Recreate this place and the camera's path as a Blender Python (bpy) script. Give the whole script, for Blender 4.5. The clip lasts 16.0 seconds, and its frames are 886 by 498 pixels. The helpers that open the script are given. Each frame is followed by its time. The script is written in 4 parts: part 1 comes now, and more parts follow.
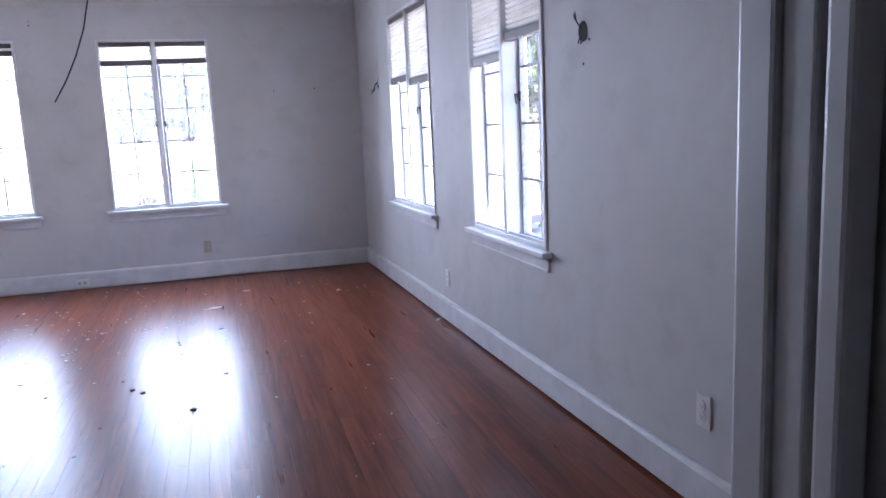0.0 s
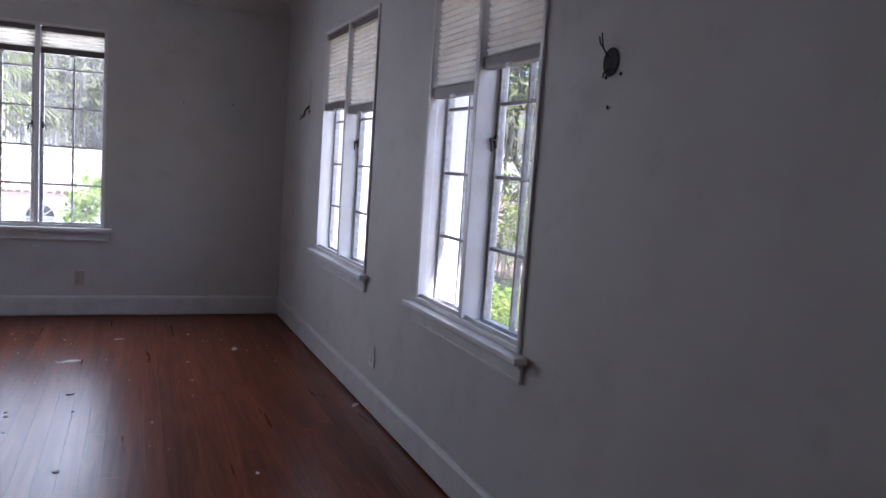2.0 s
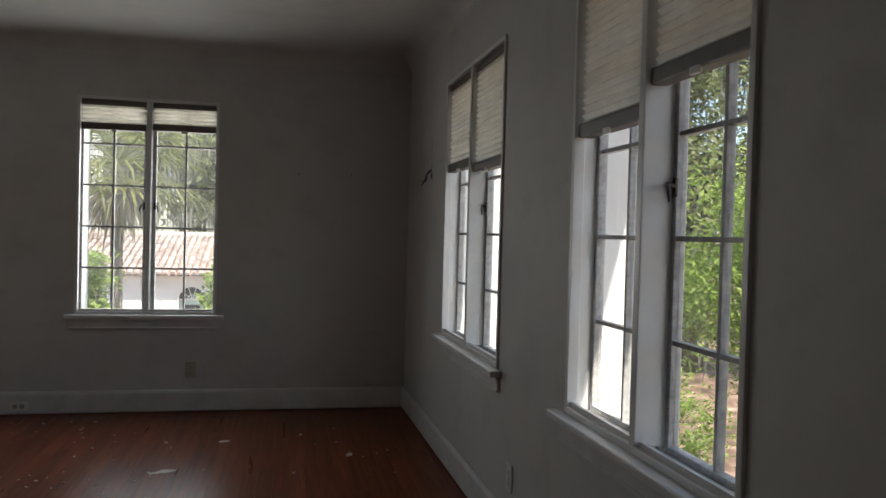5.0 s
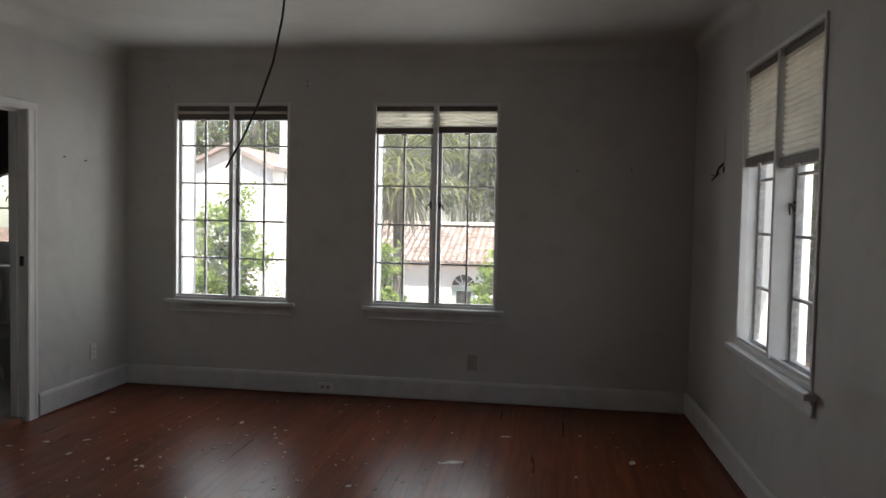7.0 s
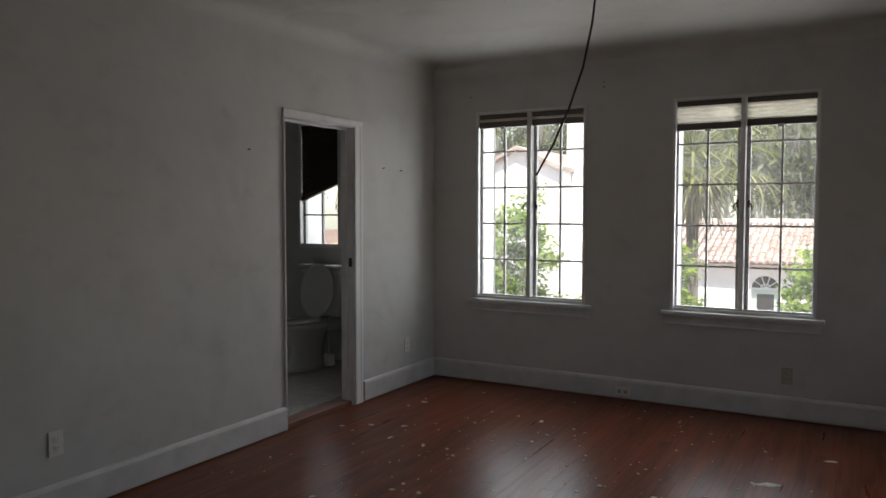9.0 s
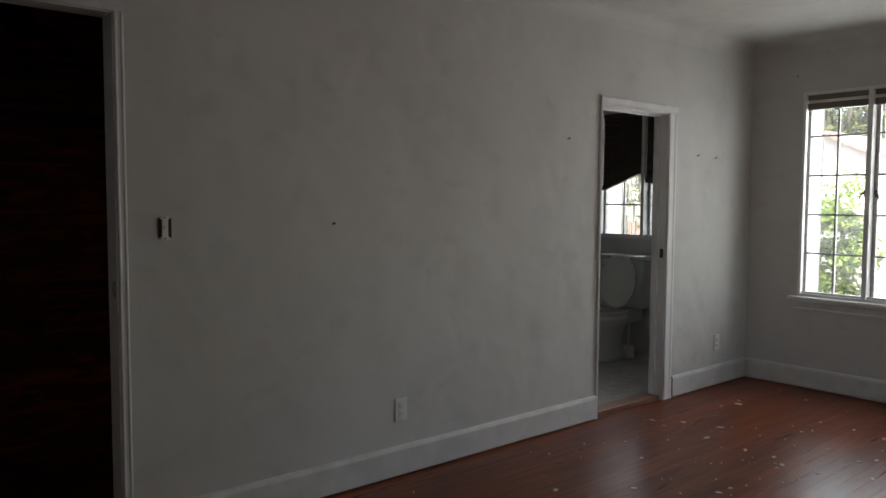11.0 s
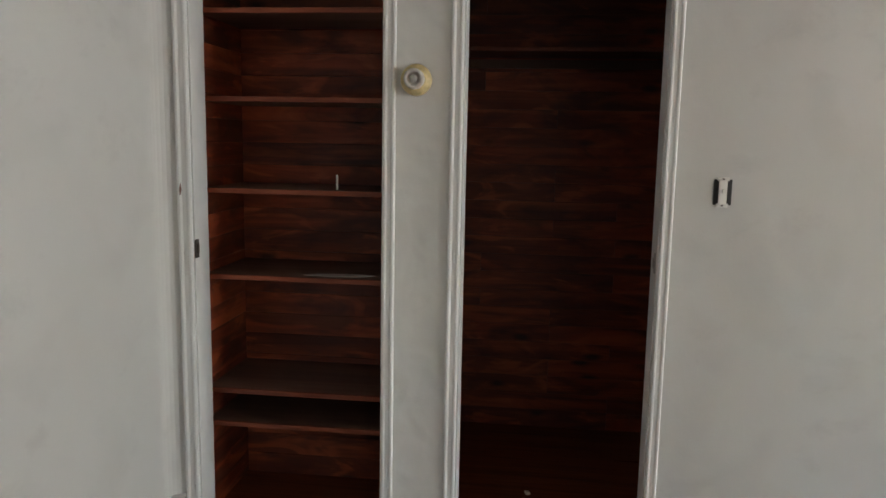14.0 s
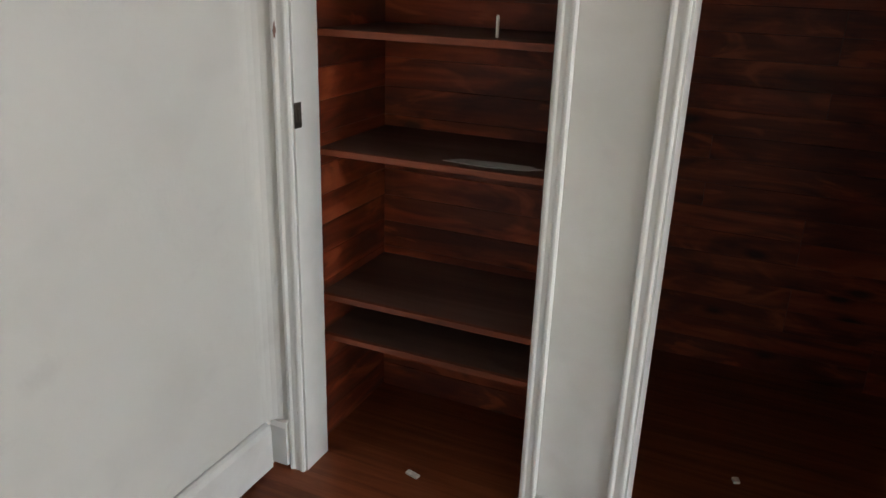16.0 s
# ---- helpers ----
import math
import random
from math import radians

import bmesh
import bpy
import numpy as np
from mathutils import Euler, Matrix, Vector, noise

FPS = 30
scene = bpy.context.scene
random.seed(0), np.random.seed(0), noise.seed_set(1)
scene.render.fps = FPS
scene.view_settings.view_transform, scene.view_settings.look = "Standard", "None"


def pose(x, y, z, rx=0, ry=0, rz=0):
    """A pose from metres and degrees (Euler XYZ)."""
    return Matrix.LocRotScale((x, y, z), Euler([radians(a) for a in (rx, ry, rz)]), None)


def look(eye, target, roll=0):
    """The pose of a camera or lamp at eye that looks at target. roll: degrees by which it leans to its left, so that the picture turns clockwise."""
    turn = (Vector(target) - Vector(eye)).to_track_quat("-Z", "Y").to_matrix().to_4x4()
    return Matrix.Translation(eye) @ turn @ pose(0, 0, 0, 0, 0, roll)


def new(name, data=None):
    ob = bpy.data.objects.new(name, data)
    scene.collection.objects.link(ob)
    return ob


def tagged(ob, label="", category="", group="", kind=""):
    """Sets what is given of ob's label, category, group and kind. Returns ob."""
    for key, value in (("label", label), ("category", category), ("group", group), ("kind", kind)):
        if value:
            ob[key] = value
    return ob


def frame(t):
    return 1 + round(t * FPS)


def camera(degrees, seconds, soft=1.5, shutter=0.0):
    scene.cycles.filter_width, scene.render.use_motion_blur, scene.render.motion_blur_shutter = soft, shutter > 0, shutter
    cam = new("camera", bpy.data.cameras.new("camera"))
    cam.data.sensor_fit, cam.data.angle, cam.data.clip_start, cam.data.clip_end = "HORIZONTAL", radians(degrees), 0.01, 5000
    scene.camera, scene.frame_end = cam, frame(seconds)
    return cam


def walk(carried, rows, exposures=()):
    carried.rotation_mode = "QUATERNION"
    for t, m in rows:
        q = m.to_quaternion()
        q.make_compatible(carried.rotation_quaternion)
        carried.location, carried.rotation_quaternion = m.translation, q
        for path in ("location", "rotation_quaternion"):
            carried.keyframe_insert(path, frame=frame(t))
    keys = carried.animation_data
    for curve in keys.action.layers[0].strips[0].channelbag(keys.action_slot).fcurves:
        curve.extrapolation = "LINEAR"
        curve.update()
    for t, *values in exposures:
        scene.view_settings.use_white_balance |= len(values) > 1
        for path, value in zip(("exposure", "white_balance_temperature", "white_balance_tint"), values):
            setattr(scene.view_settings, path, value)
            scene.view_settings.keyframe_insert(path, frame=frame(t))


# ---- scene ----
cam = camera(61.0, 16.0)
PATH = [
    (0, (0.481, -0.137, 1.332), (1.026, 1.76, 1.009), -2.6),
    (0.5, (0.485, 0.093, 1.325), (0.98, 1.997, 0.966), 0.6),
    (1, (0.499, 0.357, 1.363), (1.15, 2.219, 1.031), 3.3),
    (1.5, (0.573, 0.589, 1.342), (1.29, 2.433, 1.053), 4.4),
    (2, (0.675, 0.846, 1.346), (1.436, 2.684, 1.134), 4.0),
    (2.5, (0.735, 1.083, 1.35), (1.432, 2.953, 1.209), 2.0),
    (3, (0.804, 1.311, 1.366), (1.497, 3.185, 1.274), 2.9),
    (3.2, (0.834, 1.38, 1.37), (1.535, 3.252, 1.301), 2.8),
    (5.3, (0.965, 1.703, 1.319), (1.268, 3.68, 1.275), 1.4),
    (5.5, (0.957, 1.728, 1.376), (1.19, 3.713, 1.305), 1.4),
    (6, (0.944, 1.757, 1.359), (1.01, 3.755, 1.286), 1.6),
    (6.5, (0.894, 1.767, 1.371), (0.793, 3.762, 1.291), 1.4),
    (7, (0.849, 1.765, 1.394), (0.564, 3.743, 1.303), 1.2),
    (7.5, (0.8, 1.793, 1.437), (0.324, 3.732, 1.332), 1.0),
    (8, (0.774, 1.817, 1.412), (0.109, 3.7, 1.311), 0.8),
    (10.3, (0.673, 1.628, 1.433), (-0.678, 3.098, 1.313), -0.1),
    (10.5, (0.629, 1.618, 1.434), (-0.777, 3.035, 1.312), 0.1),
    (11, (0.532, 1.579, 1.403), (-0.995, 2.864, 1.274), 0.3),
    (11.5, (0.424, 1.52, 1.403), (-1.189, 2.691, 1.239), 0.7),
    (12, (0.362, 1.456, 1.392), (-1.339, 2.492, 1.211), 0.7),
    (12.5, (0.232, 1.416, 1.386), (-1.532, 2.338, 1.187), 1.4),
    (13, (0.274, 1.723, 1.516), (-1.611, 2.3, 1.176), 2.5),
    (13.5, (0.142, 1.89, 1.551), (-1.815, 2.06, 1.178), 2.2),
    (14, (-0.063, 2.076, 1.43), (-2.029, 1.846, 1.144), 1.1),
    (14.5, (-0.313, 2.073, 1.422), (-2.256, 1.684, 1.147), 1.8),
    (15, (-0.553, 2.042, 1.445), (-2.447, 1.508, 1.087), 2.0),
    (15.5, (-0.776, 2.05, 1.421), (-2.587, 1.349, 0.943), 1.8),
    (16, (-0.934, 2.024, 1.392), (-2.657, 1.278, 0.701), 1.9),
]
walk(cam, [(t, look(e, a, r)) for t, e, a, r in PATH], exposures=[
    (0, 3.75, 5300, 25), (0.5, 2.85, 5250, 26), (1, 2.5, 5450, 27), (2, 2.25, 5800, 25), (3, 1.8, 6100, 19), (5.5, 1.17, 7000, 12), (8, 1.26, 6900, 14), (10.3, 1.52, 6900, 13),
    (11, 1.84, 6900, 12), (12.5, 2.95, 6900, 10), (13.5, 3.4, 7100, 9), (14.5, 4.12, 6900, 11), (16, 4.15, 6900, 11)])

# ---- light ----
SUN_EL, SUN_AZ = 58, 158
world = bpy.data.worlds.new("world")
scene.world = world
world.use_nodes = True
wn = world.node_tree.nodes
sky = wn.new("ShaderNodeTexSky")
sky.sky_type = "NISHITA"
sky.sun_disc = False
sky.sun_elevation, sky.sun_rotation = radians(SUN_EL), radians(SUN_AZ)
wn["Background"].inputs["Strength"].default_value = 0.15
world.node_tree.links.new(sky.outputs["Color"], wn["Background"].inputs["Color"])

sun = new("sun", bpy.data.lights.new("sun", "SUN"))
sun.data.energy, sun.data.angle, sun.data.color = 5.0, radians(0.6), (1.0, 0.95, 0.87)
sx, sy = math.sin(radians(SUN_AZ)), math.cos(radians(SUN_AZ))
sun.matrix_world = look((sx * 30, sy * 30, 30 * math.tan(radians(SUN_EL))), (0, 0, 0))


def sky_light(name, x, y, z, rz, w, h, power):
    """Skylight that enters by a window opening."""
    l = new(name, bpy.data.lights.new(name, "AREA"))
    l.data.shape, l.data.size, l.data.size_y, l.data.energy = "RECTANGLE", w, h, power
    l.data.color = (0.9, 0.955, 1.0)
    l.matrix_world = pose(x, y, z, 90, 0, rz)
    return l


sky_light("window_light", -1.59, 7.63, 1.47, 180, 0.93, 1.48, 8.6)
sky_light("window_light", 0.013, 7.63, 1.47, 180, 0.93, 1.48, 8.6)
sky_light("window_light", 2.25, 5.47, 1.47, 91.2, 1.1, 1.48, 1.7)
sky_light("window_light", 2.29, 3.6, 1.47, 91.2, 0.96, 1.48, 0.3)
sky_light("window_light", -3.52, 7.63, 1.66, 180, 0.93, 1.14, 4)

# ---- materials ----


def node_mat(name):
    m = bpy.data.materials.new(name)
    m.use_nodes = True
    nt = m.node_tree
    return m, nt, nt.nodes["Principled BSDF"]


def add(nt, kind, **values):
    n = nt.nodes.new(kind)
    for k, v in values.items():
        n.inputs[k].default_value = v
    return n


def wire(nt, a, b):
    nt.links.new(a, b)


def coords(nt, scale=(1, 1, 1), turn=(0, 0, 0), per_object=False):
    g = nt.nodes.new("ShaderNodeNewGeometry")
    mp = nt.nodes.new("ShaderNodeMapping")
    mp.inputs["Scale"].default_value = scale
    mp.inputs["Rotation"].default_value = turn
    if per_object:
        oi = nt.nodes.new("ShaderNodeObjectInfo")
        mul = nt.nodes.new("ShaderNodeVectorMath")
        mul.operation = "SCALE"
        mul.inputs[0].default_value = (17.0, 31.0, 23.0)
        wire(nt, oi.outputs["Random"], mul.inputs["Scale"])
        ad = nt.nodes.new("ShaderNodeVectorMath")
        wire(nt, g.outputs["Position"], ad.inputs[0])
        wire(nt, mul.outputs[0], ad.inputs[1])
        wire(nt, ad.outputs[0], mp.inputs["Vector"])
    else:
        wire(nt, g.outputs["Position"], mp.inputs["Vector"])
    return mp.outputs["Vector"]


def noise_tex(nt, vec, scale, detail=4.0, rough=0.55, distort=0.0):
    n = add(nt, "ShaderNodeTexNoise", Scale=scale, Detail=detail, Roughness=rough, Distortion=distort)
    wire(nt, vec, n.inputs["Vector"])
    return n.outputs["Fac"]


def ramp(nt, fac, stops):
    r = nt.nodes.new("ShaderNodeValToRGB")
    e = r.color_ramp.elements
    while len(e) < len(stops):
        e.new(0.5)
    for el, (p, c) in zip(e, stops):
        el.position = p
        el.color = (*c, 1) if len(c) == 3 else c
    wire(nt, fac, r.inputs["Fac"])
    return r.outputs["Color"]


def blend(nt, fac, a, b, mode="MIX"):
    n = nt.nodes.new("ShaderNodeMix")
    n.data_type, n.blend_type = "RGBA", mode
    for sock, v in ((n.inputs[0], fac), (n.inputs[6], a), (n.inputs[7], b)):
        if isinstance(v, (int, float)):
            sock.default_value = v
        elif isinstance(v, tuple):
            sock.default_value = (*v, 1)
        else:
            wire(nt, v, sock)
    return n.outputs[2]


def bump(nt, bsdf, height, strength, dist):
    b = add(nt, "ShaderNodeBump", Strength=strength, Distance=dist)
    wire(nt, height, b.inputs["Height"])
    wire(nt, b.outputs["Normal"], bsdf.inputs["Normal"])
    return b


def simple(name, col, rough=0.5, metal=0.0, var=0.12, scale=25.0, bumpy=0.05):
    m, nt, p = node_mat(name)
    v = coords(nt)
    f = noise_tex(nt, v, scale, 5)
    d = tuple(c * (1 - var) for c in col)
    l = tuple(min(1, c * (1 + var)) for c in col)
    wire(nt, ramp(nt, f, [(0.3, d), (0.7, l)]), p.inputs["Base Color"])
    p.inputs["Roughness"].default_value, p.inputs["Metallic"].default_value = rough, metal
    if bumpy:
        bump(nt, p, noise_tex(nt, v, scale * 4, 3), bumpy, 0.004)
    return m


def plaster(name, col, dirt, relief=0.28, power=0.46, freq=0.85):
    """Hand-trowelled painted plaster: soft lumps, faint smears, grey scuffs."""
    m, nt, p = node_mat(name)
    v = coords(nt)
    big = noise_tex(nt, v, 1.1, 2, 0.4, 0.2)
    c1 = ramp(nt, big, [(0.3, tuple(c * 0.94 for c in col)), (0.65, col)])
    mid = noise_tex(nt, coords(nt, (1, 1, 1.1)), 3.6, 2, 0.45, 0.25)
    c2 = blend(nt, ramp(nt, mid, [(0.52, (0, 0, 0)), (0.8, (0.6, 0.6, 0.6))]), c1, tuple(c * 0.82 for c in col))
    blot = noise_tex(nt, coords(nt, (1, 1, 1.5), (0.3, 0.2, 0.1)), 3.8, 6, 0.62, 0.3)
    c3 = blend(nt, ramp(nt, blot, [(0.57, (0, 0, 0)), (0.78, (dirt, dirt, dirt))]), c2, (0.33, 0.315, 0.31))
    wire(nt, c3, p.inputs["Base Color"])
    p.inputs["Roughness"].default_value = 0.62
    p.inputs["Specular IOR Level"].default_value = 0.3
    lumps = noise_tex(nt, coords(nt, (1, 1, 0.9)), 4.2 * freq, 1.5, 0.4, 0.3)
    folds = noise_tex(nt, coords(nt, (1, 1, 0.85), (0.25, 0.15, 0)), 8.0 * freq, 1.0, 0.4, 0.5)
    b = bump(nt, p, blend(nt, relief, lumps, folds), power, 0.045)
    b2 = add(nt, "ShaderNodeBump", Strength=0.12, Distance=0.003)
    wire(nt, noise_tex(nt, v, 60, 4), b2.inputs["Height"])
    wire(nt, b2.outputs["Normal"], b.inputs["Normal"])
    return m


M_wall = plaster("painted_plaster", (0.57, 0.565, 0.545), 0.34, 0.22, 0.38, 0.78)
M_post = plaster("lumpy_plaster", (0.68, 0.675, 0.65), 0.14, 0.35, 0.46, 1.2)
M_ceil = plaster("ceiling_plaster", (0.6, 0.595, 0.565), 0.08, 0.05)
# Grey put on the unseen hall walls to cut light bounced onto the jamb.
M_hall = simple("hall_bounce_cut_grey", (0.38, 0.36, 0.35), 0.7, 0, 0.12, 4.0, 0.2)
M_stucco = simple("white_stucco", (0.78, 0.78, 0.76), 0.85, 0, 0.07, 3.0, 0.3)
M_trim = simple("trim_paint", (0.68, 0.68, 0.67), 0.38, 0, 0.06, 9.0, 0.08)
M_worn, wnt, wp = node_mat("chipped_trim_paint")
wv = coords(wnt, (1, 1, 0.22))
wc = ramp(wnt, noise_tex(wnt, wv, 9, 5), [(0.3, (0.66, 0.66, 0.645)), (0.7, (0.74, 0.74, 0.725))])
wch = ramp(wnt, noise_tex(wnt, wv, 34, 5, 0.6), [(0.705, (0, 0, 0)), (0.72, (1, 1, 1))])
wire(wnt, blend(wnt, wch, wc, (0.17, 0.09, 0.07)), wp.inputs["Base Color"])
wp.inputs["Roughness"].default_value = 0.62
bump(wnt, wp, noise_tex(wnt, coords(wnt, (1, 1, 0.25)), 18, 3), 0.3, 0.012)
M_skirt = simple("dulled_skirting_paint", (0.6, 0.6, 0.59), 0.45, 0, 0.1, 7.0, 0.12)
# Weathered sash paint, darkened so the backlit look sits in its colour.
M_sash = simple("weathered_backlit_sash_paint", (0.4, 0.4, 0.395), 0.5, 0, 0.3, 40.0, 0.25)
M_plate = simple("white_plastic", (0.7, 0.69, 0.66), 0.35, 0, 0.05, 30, 0)
M_tan_plate = simple("tan_plastic", (0.42, 0.37, 0.28), 0.4, 0, 0.08, 30, 0)
M_dark = simple("dark_cavity", (0.03, 0.028, 0.027), 0.8, 0, 0.3, 40, 0.2)
M_wire = simple("black_cable", (0.025, 0.024, 0.025), 0.5, 0, 0.2, 60, 0)
M_brass = simple("tarnished_brass", (0.05, 0.04, 0.033), 0.5, 0.3, 0.3, 60, 0.1)
M_steel = simple("grey_steel", (0.35, 0.34, 0.33), 0.4, 0.8, 0.2, 60, 0.1)
M_porcelain = simple("porcelain", (0.62, 0.62, 0.6), 0.12, 0, 0.03, 6, 0)
M_socket = simple("yellowed_ceramic", (0.55, 0.44, 0.22), 0.4, 0, 0.35, 45, 0.1)
M_bulbhole = simple("grey_ceramic", (0.5, 0.47, 0.44), 0.45, 0, 0.3, 70, 0.1)
M_paper = simple("grey_paper", (0.42, 0.4, 0.38), 0.8, 0, 0.1, 20, 0.1)
M_flake = simple("paint_flakes", (0.66, 0.62, 0.58), 0.7, 0, 0.25, 50, 0.1)
M_crumb = simple("brown_crumbs", (0.2, 0.085, 0.05), 0.8, 0, 0.3, 50, 0.1)
M_marble = simple("wooden_threshold", (0.2, 0.085, 0.05), 0.4, 0, 0.15, 8, 0)
M_tile = simple("floor_tile", (0.46, 0.44, 0.41), 0.25, 0, 0.12, 18, 0)
M_grout = simple("tile_grout", (0.3, 0.28, 0.26), 0.8, 0, 0.15, 30, 0.1)
M_scar = simple("bare_plaster_scar", (0.49, 0.475, 0.455), 0.85, 0, 0.2, 30, 0.3)


def wood(name, dark, mid, light, axis, rough, coat, knots=0.0, tone=0.35, wear=0.0, grain_scale=22, blot=0.0):
    """Boards with grain along one axis; each board takes its own tone."""
    m, nt, p = node_mat(name)
    sc = {"x": (0.06, 1, 1), "y": (1, 0.06, 1)}[axis]
    v = coords(nt, sc, per_object=True)
    grain = noise_tex(nt, v, grain_scale, 5, 0.6, 1.3)
    c = ramp(nt, grain, [(0.28, dark), (0.5, mid), (0.75, light)])
    oi = nt.nodes.new("ShaderNodeObjectInfo")
    k = ramp(nt, oi.outputs["Random"], [(0, (1 - tone,) * 3), (1, (1 + tone * 0.4,) * 3)])
    c = blend(nt, 1.0, c, k, "MULTIPLY")
    if blot:
        bl = noise_tex(nt, coords(nt, (0.3, 0.3, 1) , per_object=True), 9, 3, 0.6, 0.8)
        c = blend(nt, ramp(nt, bl, [(0.36, (blot,) * 3), (0.52, (0, 0, 0))]), c, tuple(q * 0.45 for q in dark))
        c = blend(nt, ramp(nt, bl, [(0.57, (0, 0, 0)), (0.66, (blot,) * 3)]), c, light)
    if knots:
        vo = add(nt, "ShaderNodeTexVoronoi", Scale=5.5)
        wire(nt, coords(nt, (0.6, 0.6, 1.5) if axis == "y" else (0.6, 0.6, 1.5), per_object=True), vo.inputs["Vector"])
        kn = ramp(nt, vo.outputs["Distance"], [(0.08, (knots,) * 3), (0.2, (0, 0, 0))])
        c = blend(nt, kn, c, tuple(q * 0.25 for q in dark))
    big = noise_tex(nt, coords(nt), 1.7, 5, 0.6, 0.6)
    if wear:
        w = ramp(nt, big, [(0.5, (0, 0, 0)), (0.72, (wear,) * 3)])
        c = blend(nt, w, c, light)
    wire(nt, c, p.inputs["Base Color"])
    r = nt.nodes.new("ShaderNodeMapRange")
    r.inputs["To Min"].default_value, r.inputs["To Max"].default_value = rough * 0.75, rough * 1.35
    wire(nt, noise_tex(nt, coords(nt, sc), 16, 5, 0.6), r.inputs["Value"])
    wire(nt, r.outputs["Result"], p.inputs["Roughness"])
    p.inputs["Coat Weight"].default_value = coat
    p.inputs["Coat Roughness"].default_value = rough * 0.7
    bump(nt, p, grain, 0.22, 0.003)
    return m


M_floor = wood("varnished_floor_wood", (0.085, 0.017, 0.0065), (0.172, 0.045, 0.018), (0.25, 0.08, 0.034), "y", 0.29, 0.0, tone=0.25, wear=0.3)
M_floor.node_tree.nodes["Principled BSDF"].inputs["Specular IOR Level"].default_value = 0.2
M_cedar = wood("cedar_boards", (0.085, 0.012, 0.004), (0.24, 0.039, 0.012), (0.45, 0.1, 0.034), "y", 0.5, 0.0, knots=0.9, tone=0.4, grain_scale=11, blot=0.7)
M_cedar_x = wood("cedar_boards_side", (0.085, 0.012, 0.004), (0.24, 0.039, 0.012), (0.45, 0.1, 0.034), "x", 0.5, 0.0, knots=0.9, tone=0.4, grain_scale=11, blot=0.7)
M_shelf = wood("cedar_shelf", (0.075, 0.036, 0.026), (0.12, 0.06, 0.044), (0.17, 0.09, 0.068), "y", 0.5, 0.0, tone=0.2, grain_scale=9)

# Cedar of the shelf front edges, lightened to paint in the light they catch.
M_lit_cedar_edge = wood("lit_cedar_edge", (0.12, 0.024, 0.009), (0.21, 0.048, 0.018), (0.29, 0.075, 0.03), "y", 0.5, 0.0, tone=0.2)

# window glass: clear, with a mirror's sheen
M_glass, gnt, gp = node_mat("window_glass")
gt = gnt.nodes.new("ShaderNodeBsdfTransparent")
gt.inputs["Color"].default_value = (0.93, 0.95, 0.94, 1)
gg = add(gnt, "ShaderNodeBsdfGlossy", Roughness=0.03)
gl = add(gnt, "ShaderNodeLayerWeight", Blend=0.5)
gf = gnt.nodes.new("ShaderNodeMath")
gf.operation = "POWER"
gf.inputs[1].default_value = 5.0
wire(gnt, gl.outputs["Facing"], gf.inputs[0])
gs = gnt.nodes.new("ShaderNodeMath")
gs.operation = "MULTIPLY_ADD"
gs.inputs[1].default_value, gs.inputs[2].default_value = 0.45, 0.02
wire(gnt, gf.outputs[0], gs.inputs[0])
gm = gnt.nodes.new("ShaderNodeMixShader")
wire(gnt, gs.outputs[0], gm.inputs[0])
wire(gnt, gt.outputs[0], gm.inputs[1])
wire(gnt, gg.outputs[0], gm.inputs[2])
# thin film of dust on the old panes
gd = gnt.nodes.new("ShaderNodeBsdfTranslucent")
gdc = ramp(gnt, noise_tex(gnt, coords(gnt), 6, 5), [(0.3, (0.011,) * 3), (0.75, (0.04,) * 3)])
gd.inputs["Color"].default_value = (0.8, 0.8, 0.78, 1)
gm2 = gnt.nodes.new("ShaderNodeMixShader")
wire(gnt, gdc, gm2.inputs[0])
wire(gnt, gm.outputs[0], gm2.inputs[1])
wire(gnt, gd.outputs[0], gm2.inputs[2])
wire(gnt, gm2.outputs[0], gnt.nodes["Material Output"].inputs["Surface"])


M_crack = simple("splintered_glass", (0.75, 0.77, 0.76), 0.3, 0, 0.1, 90, 0.1)


def fabric(name, col, through_light):
    m, nt, p = node_mat(name)
    p.inputs["Base Color"].default_value = (*col, 1)
    p.inputs["Roughness"].default_value = 0.9
    tr = nt.nodes.new("ShaderNodeBsdfTranslucent")
    v = coords(nt)
    c = ramp(nt, noise_tex(nt, v, 9, 4), [(0.3, tuple(q * 0.85 for q in col)), (0.7, col)])
    wire(nt, c, p.inputs["Base Color"])
    wire(nt, c, tr.inputs["Color"])
    mx = nt.nodes.new("ShaderNodeMixShader")
    mx.inputs[0].default_value = through_light
    wire(nt, p.outputs[0], mx.inputs[1])
    wire(nt, tr.outputs[0], mx.inputs[2])
    wire(nt, mx.outputs[0], nt.nodes["Material Output"].inputs["Surface"])
    return m


M_shade = fabric("pleated_shade_fabric", (0.78, 0.755, 0.7), 0.72)
M_rail = simple("shade_rail", (0.13, 0.112, 0.1), 0.5, 0, 0.1, 20, 0)
M_brown_shade = fabric("brown_pleated_fabric", (0.10, 0.075, 0.06), 0.1)


